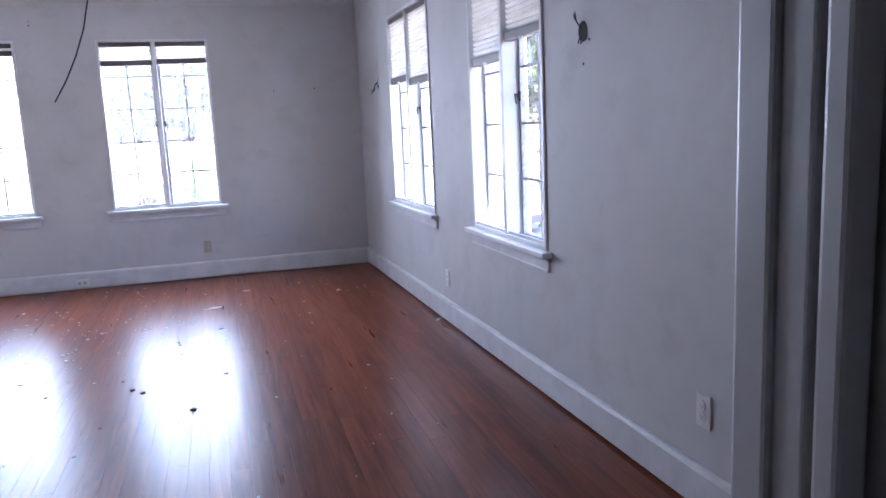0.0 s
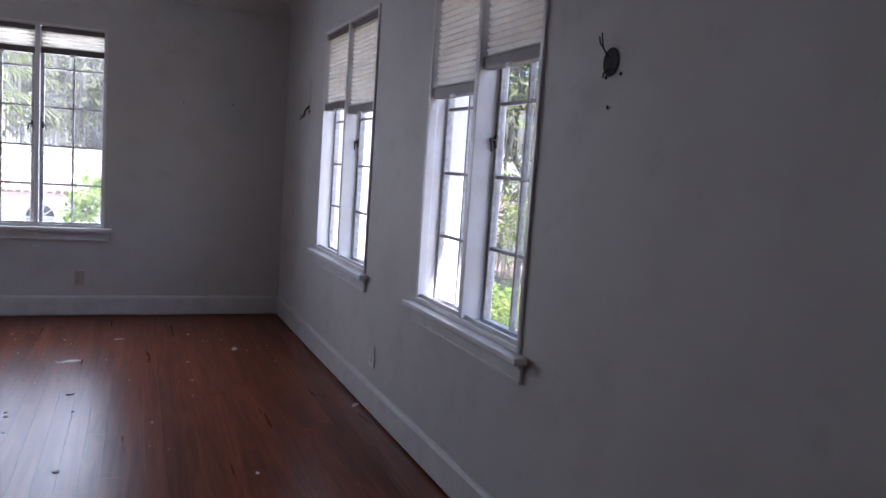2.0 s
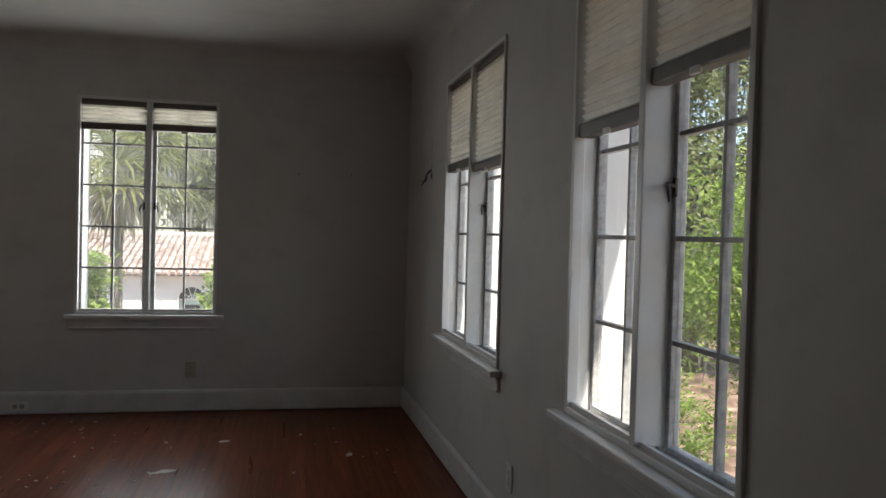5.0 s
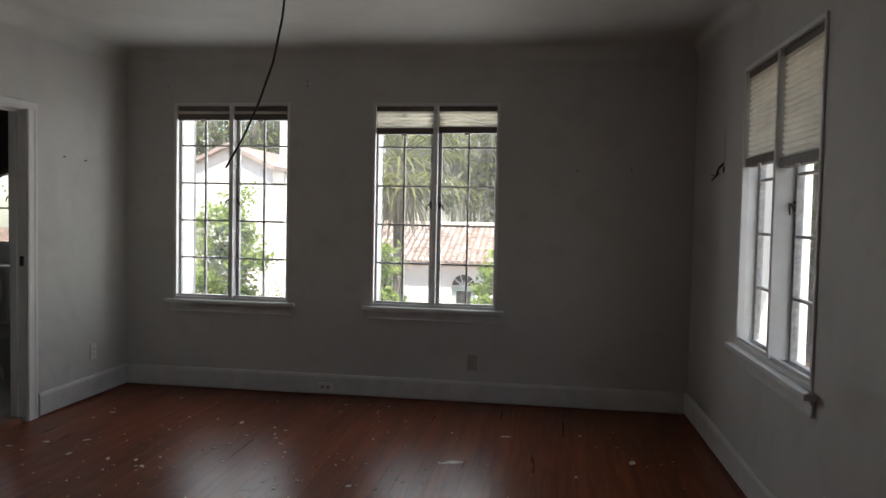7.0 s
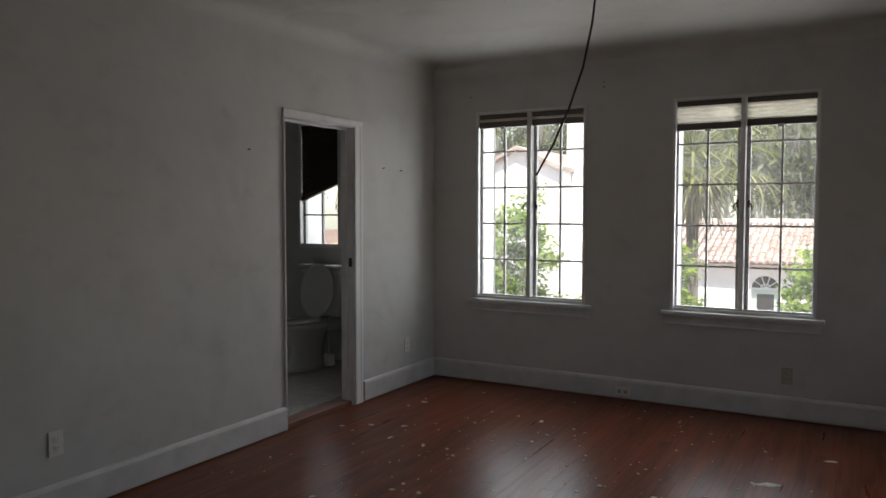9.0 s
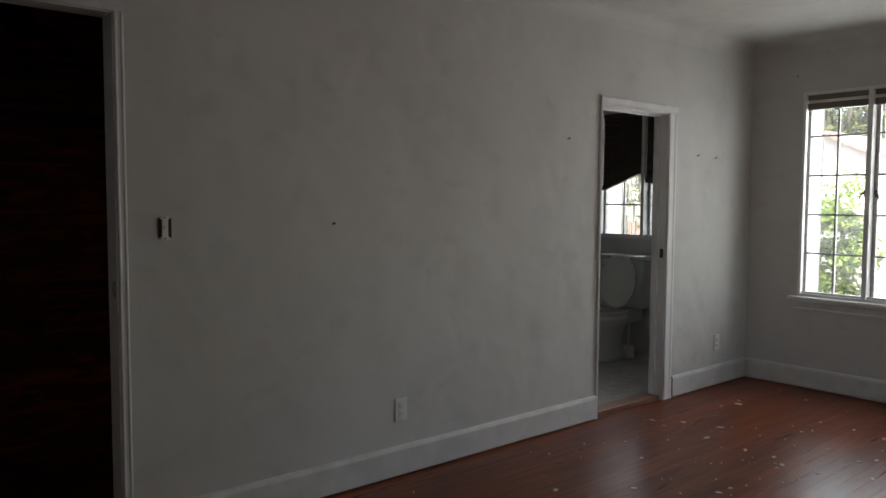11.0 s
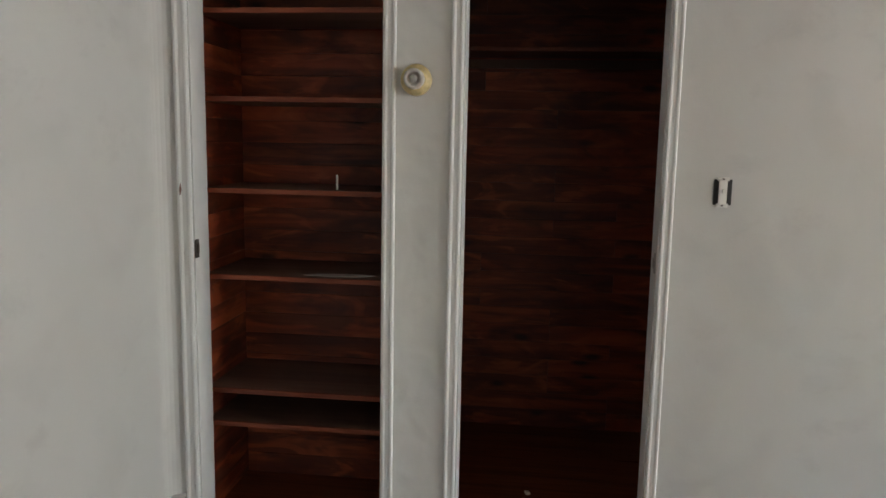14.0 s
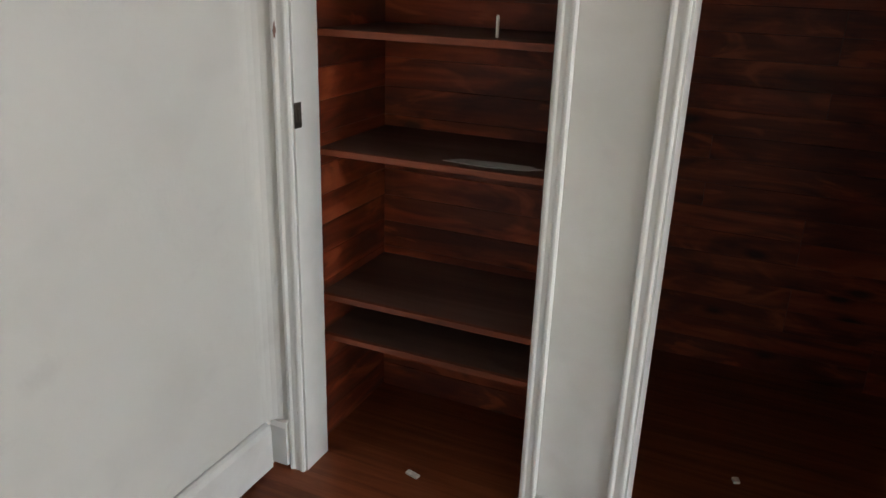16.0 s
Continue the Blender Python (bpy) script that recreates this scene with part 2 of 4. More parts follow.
def leaf_mat(name, dark, light):
    m, nt, p = node_mat(name)
    g = nt.nodes.new("ShaderNodeNewGeometry")
    c = ramp(nt, g.outputs["Random Per Island"], [(0.0, dark), (1.0, light)])
    wire(nt, c, p.inputs["Base Color"])
    p.inputs["Roughness"].default_value = 0.5
    tr = nt.nodes.new("ShaderNodeBsdfTranslucent")
    wire(nt, c, tr.inputs["Color"])
    mx = nt.nodes.new("ShaderNodeMixShader")
    mx.inputs[0].default_value = 0.6
    wire(nt, p.outputs[0], mx.inputs[1])
    wire(nt, tr.outputs[0], mx.inputs[2])
    wire(nt, mx.outputs[0], nt.nodes["Material Output"].inputs["Surface"])
    return m


M_leaf = leaf_mat("bright_leaves", (0.12, 0.21, 0.03), (0.42, 0.54, 0.13))
M_oak = leaf_mat("oak_leaves", (0.11, 0.14, 0.05), (0.3, 0.33, 0.16))
M_moss = leaf_mat("hanging_moss", (0.2, 0.21, 0.17), (0.42, 0.43, 0.36))
M_frond = leaf_mat("palm_fronds", (0.11, 0.14, 0.03), (0.34, 0.37, 0.14))
M_deadfrond = leaf_mat("dry_fronds", (0.18, 0.17, 0.11), (0.36, 0.33, 0.24))
M_bark = simple("bark", (0.13, 0.11, 0.09), 0.9, 0, 0.4, 8, 0.5)
# Leaf litter mottle; its pale and dark patches paint sun dapples into the colour.
M_ground, ent, ep = node_mat("dappled_leaf_litter")
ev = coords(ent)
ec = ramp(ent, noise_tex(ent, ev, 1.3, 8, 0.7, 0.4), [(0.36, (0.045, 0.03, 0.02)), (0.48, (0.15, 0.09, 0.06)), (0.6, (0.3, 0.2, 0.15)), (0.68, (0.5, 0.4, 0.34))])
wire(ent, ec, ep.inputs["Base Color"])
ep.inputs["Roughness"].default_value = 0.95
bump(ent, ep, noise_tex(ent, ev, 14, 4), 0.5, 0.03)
M_rooftile = simple("clay_roof_tile", (0.34, 0.23, 0.185), 0.85, 0, 0.4, 5.0, 0.3)
M_dooropen = simple("pale_green_door", (0.45, 0.55, 0.5), 0.5, 0, 0.1, 4, 0)

# ---- mesh helpers ----


def part(name, bm, material, parent=None, label="", smooth=False, m=None):
    me = bpy.data.meshes.new(name)
    bm.normal_update()
    bm.to_mesh(me)
    bm.free()
    me.materials.append(material)
    if smooth:
        me.polygons.foreach_set("use_smooth", [True] * len(me.polygons))
    ob = new(name, me)
    if parent:
        ob.parent = parent
    if m is not None:
        ob.matrix_basis = m
    if label:
        tagged(ob, label)
    return ob


def thing(name, label, category, m=None, group="", kind=""):
    e = new(name)
    e.empty_display_size = 0.1
    if m is not None:
        e.matrix_basis = m
    return tagged(e, label, category, group, kind)


def box(bm, x0, x1, y0, y1, z0, z1, bev=0.0):
    vs = [bm.verts.new((x, y, z)) for z in (z0, z1) for x, y in ((x0, y0), (x1, y0), (x1, y1), (x0, y1))]
    fs = [bm.faces.new([vs[i] for i in q]) for q in ((3, 2, 1, 0), (4, 5, 6, 7), (0, 1, 5, 4), (1, 2, 6, 5), (2, 3, 7, 6), (3, 0, 4, 7))]
    if bev:
        es = list({e for f in fs for e in f.edges})
        bmesh.ops.bevel(bm, geom=es, offset=bev, segments=2, affect="EDGES", profile=0.6)
    return bm


def B(*a, bev=0.0):
    return box(bmesh.new(), *a, bev=bev)


def tube(bm, pts, radii, seg=8, cap=True):
    """A tube through points with a radius at each."""
    rings = []
    for i, p in enumerate(pts):
        p = Vector(p)
        d = Vector(pts[min(i + 1, len(pts) - 1)]) - Vector(pts[max(i - 1, 0)])
        q = d.to_track_quat("Z", "Y")
        r = radii[i] if isinstance(radii, (list, tuple)) else radii
        rings.append([bm.verts.new(p + q @ Vector((r * math.cos(a), r * math.sin(a), 0))) for a in [2 * math.pi * k / seg for k in range(seg)]])
    for a, b in zip(rings, rings[1:]):
        for k in range(seg):
            bm.faces.new((a[k], a[(k + 1) % seg], b[(k + 1) % seg], b[k]))
    if cap:
        bm.faces.new(rings[0][::-1])
        bm.faces.new(rings[-1])
    return bm


def rings_loft(bm, rings):
    """Skins closed rings of equal count and caps the ends."""
    rv = [[bm.verts.new(p) for p in r] for r in rings]
    n = len(rv[0])
    for a, b in zip(rv, rv[1:]):
        for k in range(n):
            bm.faces.new((a[k], a[(k + 1) % n], b[(k + 1) % n], b[k]))
    bm.faces.new(rv[0][::-1])
    bm.faces.new(rv[-1])
    return bm


def lathe(bm, prof, seg=20, m=Matrix()):
    """Turns (radius, height) pairs round z."""
    return rings_loft(bm, [[m @ Vector((r * math.cos(2 * math.pi * k / seg), r * math.sin(2 * math.pi * k / seg), h)) for k in range(seg)] for r, h in prof])


def prism(bm, outline, a, b, place):
    """Extrudes a 2D outline from a to b; place(u, v, w) gives the point."""
    lo = [bm.verts.new(place(u, v, a)) for u, v in outline]
    hi = [bm.verts.new(place(u, v, b)) for u, v in outline]
    n = len(lo)
    for k in range(n):
        bm.faces.new((lo[k], lo[(k + 1) % n], hi[(k + 1) % n], hi[k]))
    bm.faces.new(lo[::-1])
    bm.faces.new(hi)
    bmesh.ops.recalc_face_normals(bm, faces=bm.faces)
    return bm


# ---- plan ----
XL, XR, YB, H = -2.485, 1.84, 7.3, 2.62
XF = 2.04           # the floor runs on under the east wall
SKEW = 0.021        # the east wall leans out of square towards the entry
EAST = Matrix.Translation((XR, YB, 0)) @ Matrix.Rotation(SKEW, 4, "Z") @ Matrix.Translation((-XR, -YB, 0))
YS = 0.83          # wall beside the closets
YD0, YD1 = -0.022, 0.183  # wall of the entry door
T_OUT = 0.36        # outer walls
T_IN = 0.105
XB = XL - T_IN
# windows: along-wall start, end
WZ0, WZ1 = 0.725, 2.215
WIN_A, WIN_B = (-2.08, -1.142), (-0.496, 0.456)
WIN_F, WIN_N = (4.895, 6.04), (3.10, 4.095)
WIN_BATH = (-3.97, -3.005)
BZ0, BZ1 = 1.065, 2.235
DOOR_BATH = (5.416, 6.156)
CL_L, CL_R = (0.937, 1.592), (1.848, 2.481)
CL_H = 2.108
YSC = 0.885         # inside face of the closet beside the shelves
DOOR_H = 2.012
ENTRY = (-0.146, 0.759)


def wall(name, label, along, a0, a1, c0, c1, z0, z1, holes, material):
    """A straight wall between two planes, with openings (a, b, low, high) through it."""
    bm = bmesh.new()
    cuts = sorted(holes)
    spans, at = [], a0
    for a, b, lo, hi in cuts:
        if a > at:
            spans.append((at, a, z0, z1))
        if lo > z0:
            spans.append((a, b, z0, lo))
        if hi < z1:
            spans.append((a, b, hi, z1))
        at = b
    if at < a1:
        spans.append((at, a1, z0, z1))
    for a, b, lo, hi in spans:
        if along == "x":
            box(bm, a, b, c0, c1, lo, hi)
        else:
            box(bm, c0, c1, a, b, lo, hi)
    return tagged(part(name, bm, material), label, "wall", kind="structure")


T_LEAF = 0.12
wall("wall_north", "white hand-trowelled plaster wall with tall windows", "x", -4.75, XR + T_LEAF, YB, YB + T_LEAF, -0.2, 2.9,
     [(*WIN_A, WZ0 - 0.03, WZ1 + 0.003), (*WIN_B, WZ0 - 0.03, WZ1 + 0.003), (*WIN_BATH, BZ0, BZ1)], M_wall)
wall("wall_east", "scuffed white plaster wall with two tall windows", "y", -1.75, YB, XR, XR + T_LEAF, -0.2, 2.9,
     [(*WIN_F, WZ0, WZ1), (*WIN_N, WZ0, WZ1)], M_wall).matrix_basis = EAST
DROP = 0.22  # outside sills fall away
wall("wall_north_outer", "white stucco outside of the wall", "x", -4.75, XR + T_OUT, YB + T_LEAF, YB + T_OUT, -0.2, 2.9,
     [(*WIN_A, WZ0 - DROP, WZ1 + 0.003), (*WIN_B, WZ0 - DROP, WZ1 + 0.003), (*WIN_BATH, BZ0 - DROP, BZ1)], M_stucco)
wall("wall_east_outer", "white stucco outside of the wall", "y", -1.75, YB + T_LEAF, XR + T_LEAF, XR + T_OUT, -0.2, 2.9,
     [(*WIN_F, WZ0 - DROP, WZ1), (*WIN_N, WZ0 - DROP, WZ1)], M_stucco).matrix_basis = EAST
wall("wall_west", "lumpy white plaster wall beside the closets", "y", CL_R[0], YB, XB, XL, -0.2, 2.9,
     [(*DOOR_BATH, -0.2, DOOR_H), (*CL_R, -0.2, CL_H)], M_wall)
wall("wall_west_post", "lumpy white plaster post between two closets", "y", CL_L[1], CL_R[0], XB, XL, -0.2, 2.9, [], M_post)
wall("wall_west_end", "white plaster wall around the shelf closet", "y", YS, CL_L[1], XB, XL, -0.2, 2.9, [(*CL_L, -0.2, CL_H)], M_wall)
wall("wall_south", "plain white plaster wall next to the closets", "x", -2.6, -0.38, YS - 0.15, YS, -0.2, 2.9, [], M_wall)
wall("wall_return", "short white plaster wall beside the entry", "y", YD1, YS - 0.15, -0.53, -0.38, -0.2, 2.9, [], M_wall)
wall("wall_entry", "white wall with the entry doorway", "x", -1.1, XR + 0.14, YD0, YD1, -0.2, 2.9, [(*ENTRY, -0.2, 2.06)], M_wall)
wall("wall_hall_west", "plain unseen hall wall, darkened to cut bounced light", "y", -1.6, YD0, -1.1, -0.95, -0.2, 2.9, [], M_hall)
wall("wall_hall_south", "plain unseen hall wall, darkened to cut bounced light", "x", -1.1, XR + 0.18, -1.75, -1.6, -0.2, 2.9, [], M_hall)
wall("wall_bath_west", "plain bathroom wall", "y", 4.9, YB, -4.75, -4.6, -0.2, 2.9, [], M_wall)
wall("wall_bath_south", "plain bathroom wall", "x", -4.6, XB, 4.9, 5.05, -0.2, 2.9, [], M_wall)
XC = -3.75
wall("wall_closet_west", "closet wall behind cedar boards", "y", 0.5, 3.0, XC - 0.18, XC - 0.02, -0.2, 2.9, [], M_dark)
wall("wall_closet_south", "closet wall behind cedar boards", "x", XC - 0.02, XB, 0.5, YSC, -0.2, 2.9, [], M_dark)
wall("wall_closet_north", "closet wall behind cedar boards", "x", XC - 0.02, XB, 2.82, 3.0, -0.2, 2.9, [], M_dark)

# ceiling with a soft cove
bm = B(-4.75, XF + T_OUT, -1.75, YB + T_OUT, H, 2.9)
R = 0.11
cove = [(0, 0)] + [(R - R * math.sin(a), R * math.cos(a) - R) for a in [math.pi / 2 * k / 7 for k in range(8)]]
prism(bm, cove, XL, XR, lambda u, v, w: (w, YB - u, H + v))
prism(bm, cove, YS, YB, lambda u, v, w: (XR + SKEW * (YB - w) - u, w, H + v))
prism(bm, cove, YS, YB, lambda u, v, w: (XL + u, w, H + v))
prism(bm, cove, XL, -0.38, lambda u, v, w: (w, YS + u, H + v))
tagged(part("ceiling", bm, M_ceil), "smooth off-white plaster ceiling with a soft rounded edge", "ceiling", kind="structure")

# ---- windows ----


def frame_at(side, span):
    if side == "n":
        return Matrix(((1, 0, 0, span[0]), (0, 1, 0, YB), (0, 0, 1, 0), (0, 0, 0, 1)))
    return EAST @ Matrix(((0, 1, 0, XR), (-1, 0, 0, span[1]), (0, 0, 1, 0), (0, 0, 0, 1)))


SASH_D = 0.055


def window(name, side, span, z0, z1, rows, label, sill=True, latch_z=1.47, deep=SASH_D, broken=()):
    """u runs along the wall, d outwards; two casements under a deep mullion."""
    W = span[1] - span[0]
    top = thing(name, label, "window", frame_at(side, span), kind="structure")
    fw, li = 0.022, 0.006
    dl = max(0.118, deep + 0.034)
    for nm, a in (("window_frame", (0, fw, -0.01, 0.03, z0, z1)), ("window_frame", (W - fw, W, -0.01, 0.03, z0, z1)),
                  ("window_frame", (fw, W - fw, -0.01, 0.03, z1 - fw, z1)), ("window_frame", (fw, W - fw, -0.01, 0.03, z0, z0 + fw))):
        part(nm, B(*a, bev=0.003), M_trim, top)
    bm = B(0, li, 0.03, dl, z0, z1)
    box(bm, W - li, W, 0.03, dl, z0, z1)
    box(bm, li, W - li, 0.03, dl, z1 - li, z1)
    box(bm, li, W - li, 0.03, dl, z0, z0 + li)
    part("jamb_liner", bm, M_trim, top)
    part("mullion", B(W / 2 - 0.017, W / 2 + 0.017, -0.012, deep + 0.045, z0 + fw, z1 - fw, bev=0.004), M_trim, top)
    part("track", B(fw, W / 2 - 0.017, 0.004, 0.016, z0 + fw, z0 + fw + 0.016), M_trim, top)
    part("track", B(W / 2 + 0.017, W - fw, 0.004, 0.016, z0 + fw, z0 + fw + 0.016), M_trim, top)
    if sill:
        part("window_sill", B(-0.055, W + 0.055, -0.055, -0.002, z0 - 0.028, z0, bev=0.006), M_trim, top)
        bm = B(-0.03, W + 0.03, -0.014, -0.002, z0 - 0.1, z0 - 0.03, bev=0.004)
        box(bm, -0.03, W + 0.03, -0.022, -0.002, z0 - 0.046, z0 - 0.03, bev=0.004)
        box(bm, -0.03, W + 0.03, -0.019, -0.002, z0 - 0.1, z0 - 0.088, bev=0.003)
        part("apron", bm, M_skirt, top)
    sd0, sd1 = deep, deep + 0.032
    for i, (u0, u1) in enumerate(((li, W / 2 - 0.017), (W / 2 + 0.017, W - li))):
        st = 0.026 if side == "n" else 0.02
        bm = B(u0, u0 + st, sd0, sd1, z0 + li, z1 - li, bev=0.003)
        box(bm, u1 - st, u1, sd0, sd1, z0 + li, z1 - li, bev=0.003)
        box(bm, u0 + st, u1 - st, sd0, sd1, z0 + li, z0 + li + st, bev=0.003)
        box(bm, u0 + st, u1 - st, sd0, sd1, z1 - li - st, z1 - li, bev=0.003)
        sash = part("casement_sash", bm, M_sash, top)
        a0, a1, b0, b1 = u0 + st, u1 - st, z0 + li + st, z1 - li - st
        mid = (a0 + a1) / 2
        part("muntin", B(mid - 0.007, mid + 0.007, sd0 + 0.003, sd1 - 0.003, b0, b1, bev=0.002), M_sash, sash)
        hh = (b1 - b0) / rows
        for r in range(rows + 1):
            if 0 < r < rows:
                z = b0 + hh * r
                part("muntin", B(a0, mid - 0.007, sd0 + 0.004, sd1 - 0.004, z - 0.007, z + 0.007, bev=0.002), M_sash, sash)
                part("muntin", B(mid + 0.007, a1, sd0 + 0.004, sd1 - 0.004, z - 0.007, z + 0.007, bev=0.002), M_sash, sash)
            if r < rows:
                for p0, p1 in ((a0, mid - 0.007), (mid + 0.007, a1)):
                    pane = part("pane", B(p0, p1, deep + 0.014, deep + 0.018, b0 + hh * r + 0.007, b0 + hh * (r + 1) - 0.007), M_glass, sash)
                    pane.visible_shadow = False
        # latch on the meeting stile
        ue = u1 - 0.02 if i == 0 else u0 + 0.02
        s = -1 if i == 0 else 1
        bm = B(ue - 0.008, ue + 0.008, sd0 - 0.008, sd0, latch_z - 0.03, latch_z + 0.022, bev=0.002)
        tube(bm, [(ue, sd0 - 0.008, latch_z), (ue, sd0 - 0.028, latch_z + 0.004), (ue + s * 0.02, sd0 - 0.034, latch_z - 0.012), (ue + s * 0.026, sd0 - 0.034, latch_z - 0.045)], [0.008, 0.007, 0.006, 0.004])
        part("latch", bm, M_brass, sash, "tarnished casement latch", smooth=False)
    for u, z, r0, r1 in broken:
        rk = random.Random(int(u * 1000))
        bm = bmesh.new()
        d = deep + 0.01
        for k in range(15):
            a = 2 * math.pi * k / 15 + rk.uniform(-0.15, 0.15)
            L, w = r1 * rk.uniform(0.45, 1.0), rk.uniform(0.06, 0.2)
            q0, q1 = r0 * rk.uniform(0.9, 1.25), r0 * rk.uniform(1.0, 1.5)
            bm.faces.new([bm.verts.new((u + q * math.cos(b), d, z + 1.25 * q * math.sin(b))) for q, b in ((q0, a - w), (q1, a + w), (L, a + 0.02), (L, a - 0.02))])
        part("cracked_glass", bm, M_crack, top, "white splintered glass round a hole")
    return top


def shade(side, span, bay, z1, bottom, low2=None, material=None, label="", group="pleated window shades"):
    """A pleated shade in one bay of a window, down to bottom (low2 at its other side if it hangs askew)."""
    W = span[1] - span[0]
    u0, u1 = ((0.026, W / 2 - 0.021), (W / 2 + 0.021, W - 0.026))[bay]
    low2 = bottom if low2 is None else low2
    t = thing("window_shade", label, "window shade", frame_at(side, span), group)
    part("headrail", B(u0, u1, 0.006, 0.05, z1 - 0.06, z1 - 0.024, bev=0.004), M_rail if material is None else material, t)
    bm = bmesh.new()
    top = z1 - 0.06
    n = max(3, int((top - min(bottom, low2)) / 0.026))
    for d0 in (0.012, 0.040):
        prev = None
        for k in range(2 * n + 1):
            f = k / (2 * n)
            d = d0 + (0.0125 if k % 2 else 0.0) * (1 if d0 < 0.02 else -1)
            a = bm.verts.new((u0 + 0.002, d, top + (bottom - top) * f))
            b = bm.verts.new((u1 - 0.002, d, top + (low2 - top) * f))
            if prev:
                bm.faces.new((prev[0], prev[1], b, a))
            prev = (a, b)
    part("pleats", bm, M_shade if material is None else material, t)
    bm = B(u0, u1, 0.002, 0.052, -0.048, 0.0, bev=0.006)
    for v in bm.verts:
        v.co.z += bottom + (low2 - bottom) * (v.co.x - u0) / (u1 - u0)
    part("bottom_rail", bm, M_rail if material is None else material, t)
    if material is None:
        um = (u0 + u1) / 2
        part("pull_tab", B(um - 0.02, um + 0.02, -0.006, 0.006, bottom - 0.062, bottom - 0.042, bev=0.003), M_plate, t, "small clear plastic pull")
    return t


LW = "white-framed casement window with small panes in plaster wall"
NZ0, NZ1 = WZ0 - 0.03, WZ1 + 0.003
window("window_1", "n", WIN_A, NZ0, NZ1, 5, LW + ", two broken panes", broken=((0.339, 1.126, 0.042, 0.085), (0.854, 0.79, 0.012, 0.12)))
window("window_2", "n", WIN_B, NZ0, NZ1, 5, LW + ", one pierced pane", broken=((0.572, 1.956, 0.012, 0.05), (0.602, 1.954, 0.012, 0.045)))
window("window_3", "e", WIN_F, WZ0, WZ1, 5, LW + ", peeling sash", deep=0.08)
window("window_4", "e", WIN_N, WZ0, WZ1, 5, LW + ", peeling sash", deep=0.08)
window("window_5", "n", WIN_BATH, BZ0, BZ1, 4, "small-paned bathroom window above the toilet", sill=False)
LS = "off-white pleated shade raised near the top of the window"
LL = "off-white pleated shade lowered a third over the window"
shade("n", WIN_A, 0, NZ1, 2.135, label=LS)
shade("n", WIN_A, 1, NZ1, 2.135, label=LS)
shade("n", WIN_B, 0, NZ1, 2.035, label=LS)
shade("n", WIN_B, 1, NZ1, 2.045, label=LS)
shade("e", WIN_F, 0, WZ1, 1.73, label=LL)
shade("e", WIN_F, 1, WZ1, 1.69, label=LL)
shade("e", WIN_N, 0, WZ1, 1.705, label=LL)
shade("e", WIN_N, 1, WZ1, 1.79, label=LL)
LBR = "dark brown pleated shade hanging askew in the bathroom window"
shade("n", WIN_BATH, 0, BZ1, 1.55, 1.71, M_brown_shade, LBR, "bathroom shades")
shade("n", WIN_BATH, 1, BZ1, 1.62, 1.55, M_brown_shade, LBR, "bathroom shades")

# ---- trim ----
BB = [(0, 0), (0.02, 0), (0.02, 0.125), (0.014, 0.14), (0.006, 0.146), (0, 0.146)]


def baseboard(axis, face, a, b, sign):
    bm = bmesh.new()
    e = 0.002
    if axis == "x":
        prism(bm, BB, a, b, lambda u, v, w: (w, face + sign * (u + e), v + 0.013))
    else:
        prism(bm, BB, a, b, lambda u, v, w: (face + sign * (u + e), w, v + 0.013))
    return tagged(part("baseboard", bm, M_skirt), "painted white wooden baseboard along the wall", "baseboard", kind="structure")


baseboard("x", YB, XL + 0.023, XR - 0.023, -1)
baseboard("y", XR, YD1 + 0.03, YB - 0.002, -1).matrix_basis = EAST
baseboard("y", XL, DOOR_BATH[1] + 0.096, YB - 0.002, 1)
baseboard("y", XL, CL_R[1] + 0.038, DOOR_BATH[0] - 0.018, 1)
baseboard("y", XL, CL_L[1] + 0.042, CL_R[0] - 0.042, 1)
baseboard("x", YS, XL + 0.045, -0.38, 1)
baseboard("y", XL, YS + 0.002, YS + 0.056, 1)
bm = bmesh.new()
RC = 0.068
prism(bm, [(0, 0)] + [(RC - RC * math.sin(a), RC - RC * math.cos(a)) for a in [math.pi / 2 * k / 7 for k in range(8)]], 0.16, H - 0.1, lambda u, v, w: (XL + u, YS + v, w))
tagged(part("wall_corner", bm, M_wall), "rounded plaster corner beside the closet", "wall", kind="structure")


def casing_post(name, x_face, y0, y1, z1, sign):
    """Moulded upright casing: flat with a bead at either edge."""
    w = y1 - y0
    out = [(0, 0), (0, 0.008), (w * 0.1, 0.0115), (w * 0.22, 0.0115), (w * 0.34, 0.009), (w * 0.62, 0.0085), (w * 0.76, 0.0125), (w * 0.9, 0.0125), (w, 0.007), (w, 0)]
    bm = prism(bmesh.new(), out, 0.0, z1, lambda u, v, q: (x_face + v + 0.002, (y0 + u) if sign > 0 else (y1 - u), q))
    return tagged(part(name, bm, M_worn), "white painted door casing with beaded edges", "door trim", kind="structure")


def head_casing(x_face, y0, y1, z0, z1):
    h = z1 - z0
    out = [(0, 0), (0, 0.012), (h * 0.3, 0.012), (h * 0.5, 0.014), (h * 0.85, 0.016), (h, 0.013), (h, 0)]
    bm = prism(bmesh.new(), out, y0, y1, lambda u, v, q: (x_face + v + 0.002, q, z0 + u))
    return tagged(part("trim", bm, M_skirt), "white painted head casing over the opening", "door trim", kind="structure")


